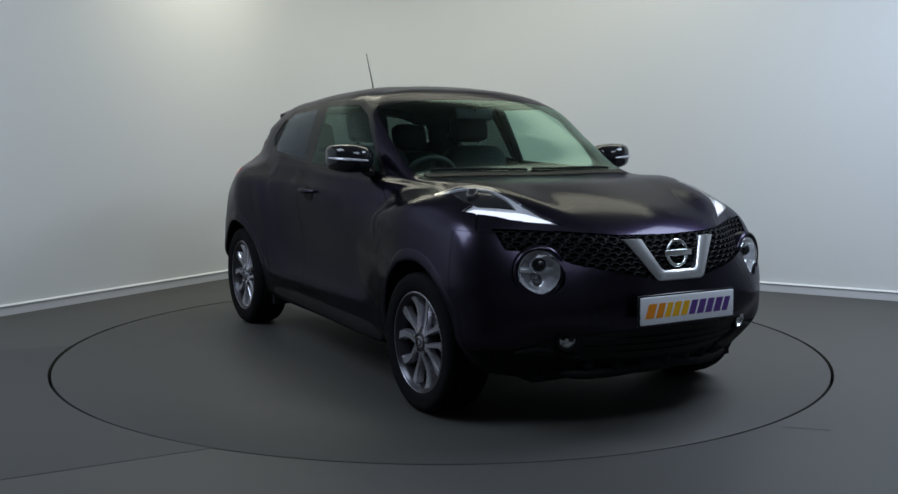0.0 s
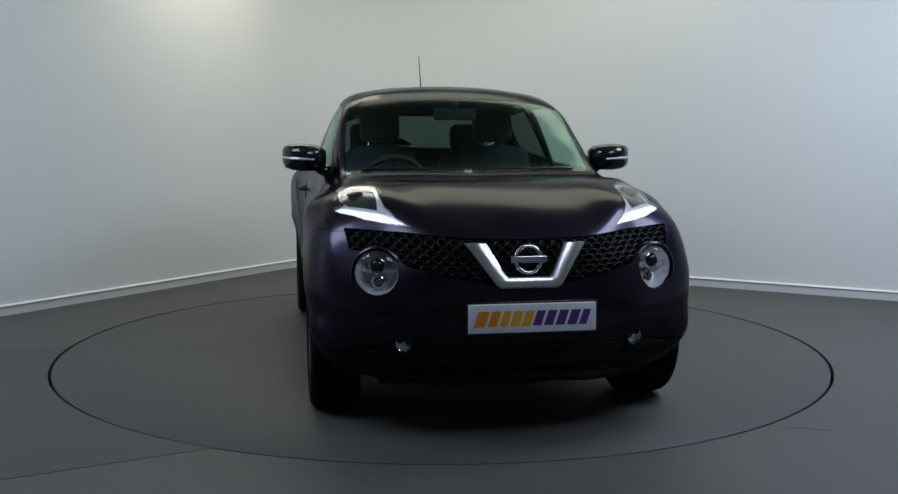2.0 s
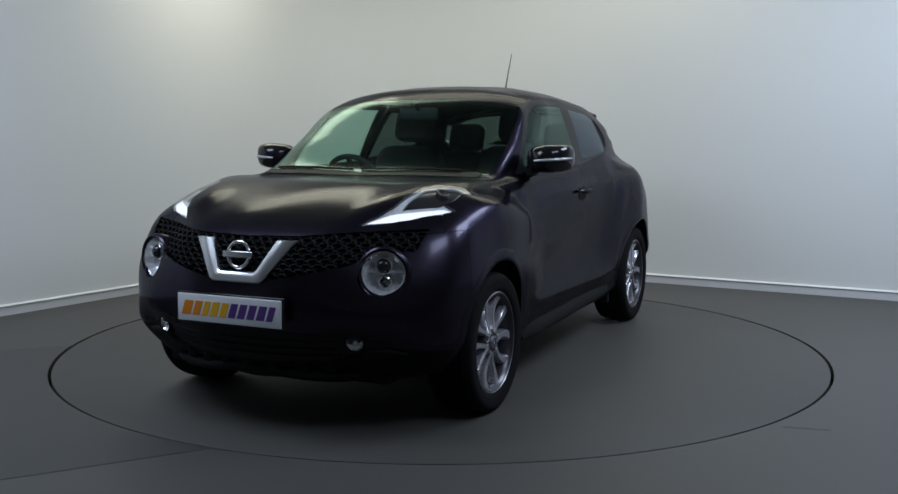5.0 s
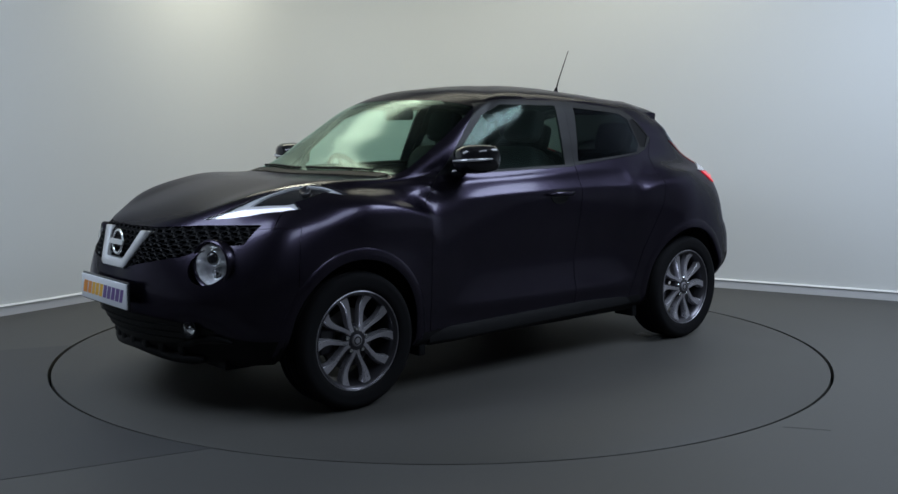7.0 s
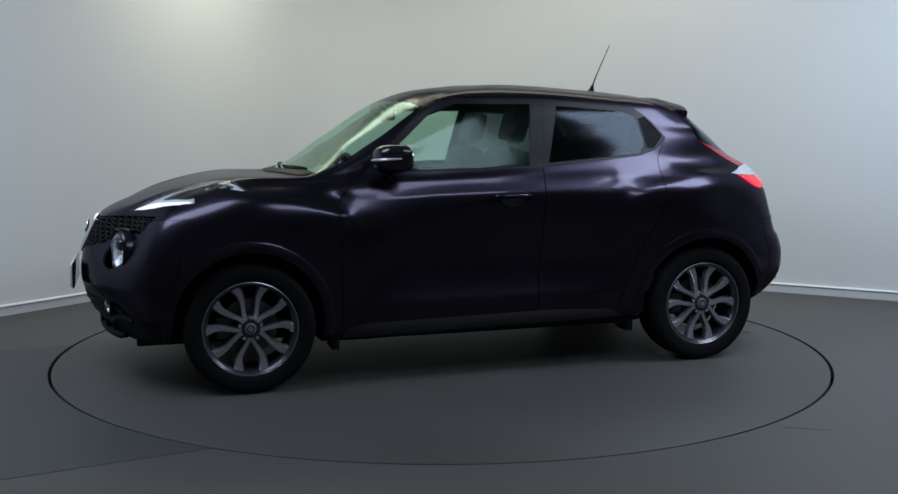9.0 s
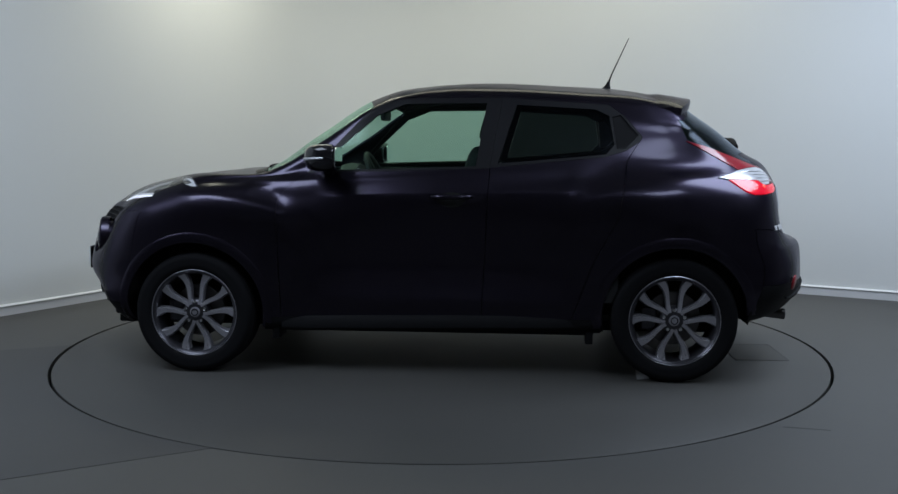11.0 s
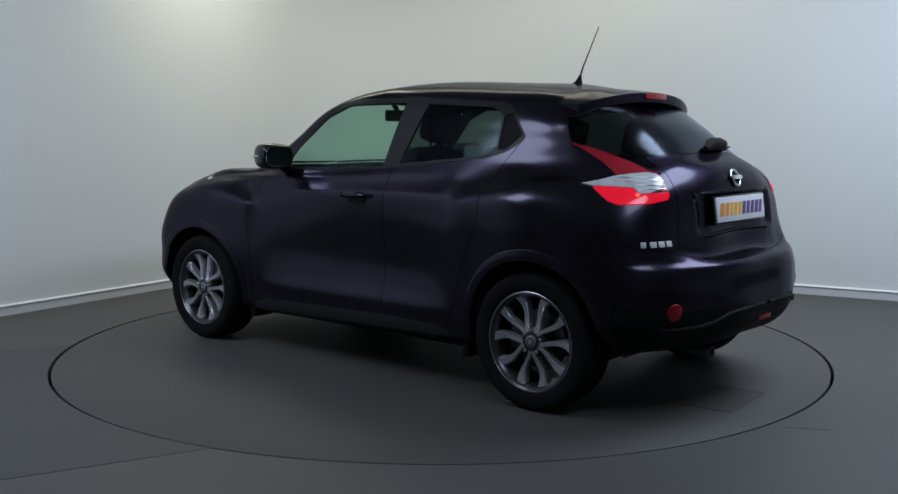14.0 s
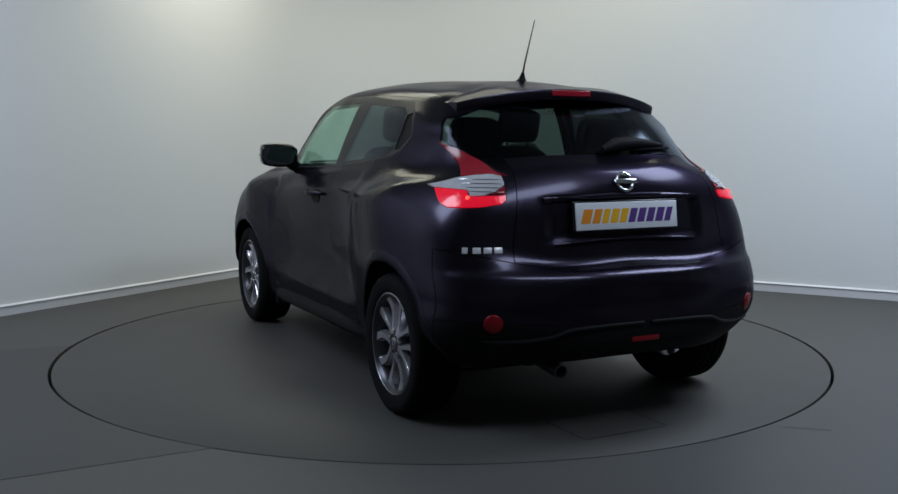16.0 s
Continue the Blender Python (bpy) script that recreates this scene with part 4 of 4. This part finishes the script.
# ---- car: mirrors, handles, aerial, wipers ----
for s in (1, -1):
    bm = bmesh.new()
    secs = []
    for i, (y, w, h, dx) in enumerate(((.735, .045, .045, .0), (.765, .085, .066, .0), (.80, .115, .070, .004), (.86, .122, .074, .004), (.915, .108, .069, -.004), (.95, .078, .060, -.018), (.965, .030, .035, -.032))):
        ring = []
        for k in range(20):
            a = 2 * math.pi * k / 20
            c, q = math.cos(a), math.sin(a)
            px = .525 + dx + w * math.copysign(abs(c) ** .62, c) * (1.0 if c > 0 else .45)
            ring.append(bm.verts.new((px, s * y, 1.142 + .004 * i * .6 + h * math.copysign(abs(q) ** .7, q))))
        secs.append(ring)
    for a, b in zip(secs, secs[1:]):
        for k in range(20):
            bm.faces.new((a[k], a[(k + 1) % 20], b[(k + 1) % 20], b[k]))
    bm.faces.new(secs[0])
    bm.faces.new(secs[-1])
    bmesh.ops.recalc_face_normals(bm, faces=bm.faces)
    mir = part("mirror", bm, GLOSS, car, "gloss dark door mirror with a white indicator strip", 60)
    bm = bmesh.new()
    outline = [(.095 * math.copysign(abs(math.cos(a)) ** .6, math.cos(a)), .058 * math.copysign(abs(math.sin(a)) ** .7, math.sin(a))) for a in [2 * math.pi * k / 24 for k in range(24)]]
    prism(bm, outline, .004, Matrix.Translation((.4725, s * .862, 1.148)) @ Matrix(((0, 0, -1, 0), (1, 0, 0, 0), (0, 1, 0, 0), (0, 0, 0, 1))))
    part("mirror_glass", bm, MIRROR, mir, "silvered mirror glass")
    bm = bmesh.new()
    pts = [(.644, .80), (.650, .86), (.630, .915), (.585, .95), (.530, .966)]
    tube(bm, [(x, s * y, 1.140 + .003 * i) for i, (x, y) in enumerate(pts)], [.004, .007, .008, .007, .004], 8)
    part("indicator", bm, WHITE_LENS, mir, "clear white indicator strip")
    bm = bmesh.new()
    yb = at_side(.56, 1.06)
    tube(bm, [(.56, s * (yb - .01), 1.075), (.55, s * (yb + .03), 1.085), (.545, s * .79, 1.10)], [.034, .026, .022], 12)
    part("mirror_foot", bm, GLOSS, mir, "black mirror foot", 60)
    # door handle
    yh = at_side(-.10, .945)
    # no hollow is cut: a flat black oval gives the recess its shade
    bm = bmesh.new()
    outline = [(.068 * math.cos(a), .040 * math.sin(a)) for a in [2 * math.pi * k / 28 for k in range(28)]]
    prism(bm, outline, .003, Matrix.Translation((-.115, s * (yh + (.0005 if s > 0 else .0005)), .935)) @ Matrix(((1, 0, 0, 0), (0, 0, s, 0), (0, 1, 0, 0), (0, 0, 0, 1))))
    door = fdoors[0] if s > 0 else fdoors[1]
    cup = part("handle_shade", bm, GAP, door, "flat black oval giving the shade of the recess behind the handle")
    bm = bmesh.new()
    pts = [(-.215, .006), (-.20, .022), (-.16, .034), (-.11, .037), (-.06, .034), (-.025, .022), (-.012, .006)]
    tube(bm, [(x, s * (yh + d), .952) for x, d in pts], [.008, .012, .014, .014, .014, .012, .008], 10)
    part("door_handle", bm, PAINT, door, "dark painted pull handle", 60)

bm = bmesh.new()
zb = on_hull((-.958, .001, 3), (0, 0, -1))[0].z
lathe(bm, [(.0005, .045), (.008, .043), (.011, .03), (.018, .012), (.030, -.004)], 20, pose(-.956, 0, zb, 0, -14, 0))
aerial = part("aerial", bm, PLASTIC, car, "black whip aerial on the roof")
bm = bmesh.new()
tube(bm, [(-.963, 0, zb + .03), (-.985, 0, zb + .09), (-1.077, 0, 1.832)], [.0055, .004, .0022], 8)
part("mast", bm, PLASTIC, aerial, "thin black mast")

# front wipers rest on the windscreen's foot
for y0, y1, x0 in ((.52, -.02, .985), (-.06, -.58, .985)):
    bm = bmesh.new()
    pts = []
    for i in range(9):
        y = y0 + (y1 - y0) * i / 8
        x = x0 - .012 * (i / 8) - .11 * (abs(y) / .63) ** 2 * .8
        p, n = on_hull((x, abs(y) + 1e-4, 3), (0, 0, -1))
        pts.append((p.x, y, p.z + .008))
    tube(bm, pts, [.006] * 9, 8)
    part("wiper", bm, PLASTIC, car, "black windscreen wiper")
bm = bmesh.new()
rows = []
for i in range(27):
    y = -.63 + 1.26 * i / 26
    pts = []
    for dx in (.055, .03, .0, -.012):
        x = 1.02 - .10 * (abs(y) / .63) ** 2 + dx
        p, n = on_hull((x, abs(y) + 1e-4, 3), (0, 0, -1))
        pts.append(bm.verts.new((x, y, p.z + .004)))
    rows.append(pts)
for a, b in zip(rows, rows[1:]):
    for k in range(3):
        bm.faces.new((a[k], a[k + 1], b[k + 1], b[k]))
bmesh.ops.recalc_face_normals(bm, faces=bm.faces)
part("cowl", bm, GRILLE_BLACK, car, "black plastic cowl")

# ---- car: rear ----
bm = bmesh.new()
rows = []
for i in range(33):
    y = -.545 + 1.09 * i / 32
    k = abs(y) / .545
    top = on_hull((-1.20, abs(y) + 1e-4, 3), (0, 0, -1))[0].z
    xe = -1.412 + .10 * k ** 2.6
    ze = 1.480 - .066 * k ** 2.2
    rows.append([bm.verts.new((x, y, z)) for x, z in ((-1.16, on_hull((-1.16, abs(y) + 1e-4, 3), (0, 0, -1))[0].z - .004), (-1.22, on_hull((-1.22, abs(y) + 1e-4, 3), (0, 0, -1))[0].z + .005), ((-1.22 + xe) / 2, (top + ze) / 2 + .004), (xe, ze), (xe - .004, ze - .012), (xe + .004, ze - .046), (xe + .022, ze - .052), (-1.30, ze - .03))])
for a, b in zip(rows, rows[1:]):
    for k in range(7):
        bm.faces.new((a[k], a[k + 1], b[k + 1], b[k]))
for r in (rows[0], rows[-1]):
    bm.faces.new(r)
bmesh.ops.recalc_face_normals(bm, faces=bm.faces)
spoiler = part("roof_spoiler", bm, PAINT, car, "roof spoiler over the rear window", 45)
bm = bmesh.new()
box(bm, -1.423, -1.406, -.105, .105, 1.447, 1.475, .005)
part("brake_light", bm, RED, spoiler, "red high brake light")

bm = bmesh.new()
n = Vector((-.62, 0, .78))


def on_back(y, z):
    return Vector((at_rear(abs(y), z), y, z)) + n * .004


pts = [on_back(.02, 1.185) + n * .02, on_back(-.06, 1.200) + n * .03, on_back(-.18, 1.208) + n * .028, on_back(-.28, 1.210) + n * .02, on_back(-.36, 1.210) + n * .010]
tube(bm, pts, [.014, .030, .026, .016, .006], 12)
wip = part("rear_wiper", bm, PLASTIC, car, "black rear wiper under a smooth cover", 60)
bm = bmesh.new()
tube(bm, [on_back(.03, 1.192) + n * .010, on_back(-.20, 1.196) + n * .008, on_back(-.40, 1.200) + n * .008], [.007, .008, .005], 8)
part("blade", bm, PLASTIC, wip, "black rubber blade")

# number plate recess, grip ledge and lip of the tailgate
bm = bmesh.new()
rows = []
for i in range(25):
    y = -.40 + .80 * i / 24
    k = abs(y) / .40
    zt = 1.004 - .012 * k ** 2
    rows.append([bm.verts.new((at_rear(y, z) + d, y, z)) for z, d in ((zt + .022, .004), (zt + .012, -.006), (zt, -.010), (zt - .006, -.009), (zt - .012, .006))])
for a, b in zip(rows, rows[1:]):
    for k in range(4):
        bm.faces.new((a[k], a[k + 1], b[k + 1], b[k]))
for r in (rows[0], rows[-1]):
    bm.faces.new(r)
bmesh.ops.recalc_face_normals(bm, faces=bm.faces)
part("tailgate_grip", bm, PAINT, car, "ledge over the rear plate", 60)
bm = bmesh.new()
pts = [(at_rear(y, .826 - .012 * (y / .36) ** 2) - .006, y, .826 - .012 * (y / .36) ** 2) for y in [-.36 + .04 * i for i in range(19)]]
tube(bm, pts, [.003] + [.009] * 17 + [.003], 10)
part("tailgate_lip", bm, PAINT, car, "raised lip across the tailgate", 60)

# model badge: four plain chrome strokes
zb = .797
for i, (w, slant) in enumerate(((.024, .002), (.034, 0), (.034, 0), (.034, 0))):
    bm = bmesh.new()
    y = .735 - i * .042
    p, nn = on_hull((-4, y, zb), (1, 0, 0))
    q = nn.to_track_quat("Z", "Y").to_matrix().to_4x4()
    box(bm, -w / 2, w / 2, -.013, .013, -.002, .004, .0015, Matrix.Translation(p) @ q)
    part("badge_block", bm, BADGE, car, "small plain chrome badge block")

for s in (1, -1):
    bm = bmesh.new()
    p, nn = on_hull((-4, .665, .507), (1, 0, 0))
    q = Vector((nn.x, nn.y * s, nn.z)).to_track_quat("Z", "Y").to_matrix().to_4x4()
    lathe(bm, [(.040, -.01), (.040, .001), (.036, .004), (.0005, .005)], 28, Matrix.Translation((p.x, p.y * s, p.z)) @ q)
    part("rear_reflector", bm, RED_DARK, car, "round red reflector", 60)
    # dark insert round the reflector and the bumper fin under it
    bm = bmesh.new()
    pts = [(at_rear(y, z) - .004, s * y, z) for y, z in ((.70, .43), (.62, .425), (.52, .43), (.44, .445), (.36, .475), (.28, .482), (.16, .485), (.02, .485))]
    tube(bm, pts, [.005, .012, .013, .012, .011, .010, .009, .009], 10)
    part("bumper_fin", bm, PLASTIC, car, "black moulded fin across the lower bumper", 60)
bm = bmesh.new()
box(bm, at_rear(0, .418) - .004, -2.0, -.07, .07, .405, .428, .003)
part("rear_fog_lamp", bm, RED_DARK, car, "red rear fog lamp")
bm = bmesh.new()
lathe(bm, [(.024, -.30), (.030, -.02), (.031, 0), (.027, 0), (.026, -.25), (.0005, -.25)], 24, pose(-1.93, .36, .285, 0, -95, 0))
part("exhaust_pipe", bm, STEEL, car, "dark steel exhaust tailpipe")
bm = bmesh.new()
box(bm, -1.72, -1.36, -.30, .42, .26, .36, .04)
part("silencer", bm, STEEL, car, "dull steel silencer box")

# ---- car: cabin ----
bm = bmesh.new()
rows = []
for i in range(25):
    y = -.70 + 1.40 * i / 24
    k = abs(y) / .70
    hood = .035 * math.exp(-((y + .36) / .17) ** 2)
    rows.append([bm.verts.new((x, y, z)) for x, z in ((.93 - .12 * k * k, 1.02), (.78, 1.055), (.64, 1.060 + hood), (.575, 1.052 + hood), (.55, 1.00), (.56, .80), (.62, .55))])
for a, b in zip(rows, rows[1:]):
    for k in range(6):
        bm.faces.new((a[k], a[k + 1], b[k + 1], b[k]))
bmesh.ops.recalc_face_normals(bm, faces=bm.faces)
part("dashboard", bm, TRIM, car, "dark grey dashboard", 50)
bm = bmesh.new()
sm = pose(.46, -.36, .985, 0, -66, 0)
lathe(bm, [(.180 + .016 * math.cos(a), .016 * math.sin(a)) for a in [2 * math.pi * k / 10 for k in range(10)]], 36, sm, True)
wheel_s = part("steering_wheel", bm, TRIM, car, "black steering wheel", 60)
bm = bmesh.new()
lathe(bm, [(.0005, .02), (.05, .015), (.065, -.01), (.04, -.05)], 20, sm)
part("airbag_pad", bm, TRIM, wheel_s)
for a in (0, 180, 90):
    bm = bmesh.new()
    box(bm, .05, .175, -.016, .016, -.006, .006, .004, sm @ pose(0, 0, 0, 0, 0, a))
    part("spoke", bm, TRIM, wheel_s)
bm = bmesh.new()
box(bm, -.70, .60, -.70, .70, .29, .34, .01)
part("cabin_floor", bm, TRIM, car, "dark cabin floor")


def cushion(bm, w, d, h, m, n=14):
    """A padded block with rounded edges: width along y, depth along x, height along z."""
    r = bmesh.ops.create_uvsphere(bm, u_segments=20, v_segments=n, radius=1)
    for v in r["verts"]:
        x, y, z = v.co
        e = .38
        v.co = Vector((math.copysign(abs(x) ** e, x) * d / 2, math.copysign(abs(y) ** e, y) * w / 2, math.copysign(abs(z) ** e, z) * h / 2))
    bmesh.ops.transform(bm, matrix=m, verts=r["verts"])
    return bm


def seat(x, y, rear=False):
    lean = -16
    bm = cushion(bmesh.new(), .50, .52, .18, pose(x, y, .60))
    st = part("rear_seat" if rear else "front_seat", bm, SEAT, car, "black cloth seat with a headrest", 180)
    top = 1.14 if rear else 1.19
    h = top - .60
    bm = cushion(bmesh.new(), .46, .15, h, pose(x - .30, y, .62 + h / 2, 0, lean, 0))
    part("backrest", bm, SEAT, st, "", 180)
    hx, hz = x - .30 - math.tan(radians(-lean)) * (h / 2 + .12), top + (.135 if not rear else .115)
    bm = cushion(bmesh.new(), .25, .10, .19, pose(hx, y, hz, 0, lean, 0))
    part("headrest", bm, SEAT, st, "", 180)
    for d in (-.07, .07):
        bm = bmesh.new()
        tube(bm, [(hx + .035, y + d, hz - .19), (hx, y + d, hz - .06)], [.006, .006], 8)
        part("headrest_post", bm, CHROME, st, "chrome headrest post")


for y in (.36, -.36):
    seat(.12, y)
    seat(-.72, y, True)
bm = bmesh.new()
box(bm, .34, .37, -.12, .12, 1.355, 1.425, .012, pose(0, 0, 0))
inmir = part("interior_mirror", bm, TRIM, car, "black interior mirror")
bm = bmesh.new()
tube(bm, [(.36, 0, 1.41), (.40, 0, 1.455)], [.012, .018], 10)
part("stalk", bm, TRIM, inmir)
bm = bmesh.new()
rows = []
for i in range(15):
    u = i / 14
    x = .25 - 1.45 * u
    row = []
    for k in range(13):
        y = -.54 + 1.08 * k / 12
        p, nn = on_hull((x, abs(y) + 1e-4, 3), (0, 0, -1))
        row.append(bm.verts.new((x, y, p.z - .035)))
    rows.append(row)
for a, b in zip(rows, rows[1:]):
    for k in range(12):
        bm.faces.new((a[k], a[k + 1], b[k + 1], b[k]))
bmesh.ops.recalc_face_normals(bm, faces=bm.faces)
part("headlining", bm, SEAT, car, "dark grey roof lining", 60)
for s in (1, -1):
    for x0, x1, z1 in ((.70, -.30, 1.06), (-.34, -.98, 1.10)):
        bm = bmesh.new()
        rows = []
        for i in range(9):
            x = x0 + (x1 - x0) * i / 8
            rows.append([bm.verts.new((x, s * (at_side(x, z) - d), z)) for z, d in ((z1, .02), (z1 - .01, .06), (.85, .075), (.40, .06))])
        for a, b in zip(rows, rows[1:]):
            for k in range(3):
                bm.faces.new((a[k], a[k + 1], b[k + 1], b[k]))
        bmesh.ops.recalc_face_normals(bm, faces=bm.faces)
        part("door_card", bm, TRIM, (fdoors if x0 > 0 else rdoors)[0 if s > 0 else 1], "dark door lining", 60)

# glowing bulbs behind the lower tail lamp lenses
for s in (1, -1):
    for y, z in ((.690, 1.006),):
        p, nn = on_hull((-4, y, z), (1, 0, 0))
        q = Vector((nn.x, nn.y * s, nn.z)).to_track_quat("Z", "Y").to_matrix().to_4x4()
        bm = bmesh.new()
        lathe(bm, [(.010, .004), (.008, .009), (.0005, .011)], 16, Matrix.Translation((p.x, p.y * s, p.z)) @ q)
        part("bulb", bm, BULB, tails[0 if s > 0 else 1], "small glowing red bulb")


def motions():
    """The turntable turns, and the car on it."""
    turns = [(0, 31.48), (.5, 28.22), (1, 23.06), (1.5, 17.48), (2, 11.53), (2.5, 5.94), (3, 0), (3.5, -5.57), (4, -11.58), (4.2, -13.89), (6.3, -39.06), (6.5, -41.4),
             (7, -47.38), (7.5, -53.0), (8, -58.87), (8.5, -64.7), (9, -70.6), (9.2, -72.94), (11.3, -97.12), (11.5, -99.49), (12, -105.47), (12.5, -111.22),
             (13, -117.27), (13.5, -122.96), (14, -128.99), (14.5, -134.77), (15, -140.77), (15.5, -146.51), (16, -152.61)]
    place = pose(.0150, .0158, 0, 0, 0, -92.0)
    walk(turntable, [(t, pose(0, 0, 0, 0, 0, a)) for t, a in turns])
    walk(car, [(t, pose(0, 0, 0, 0, 0, a) @ place) for t, a in turns])


motions()
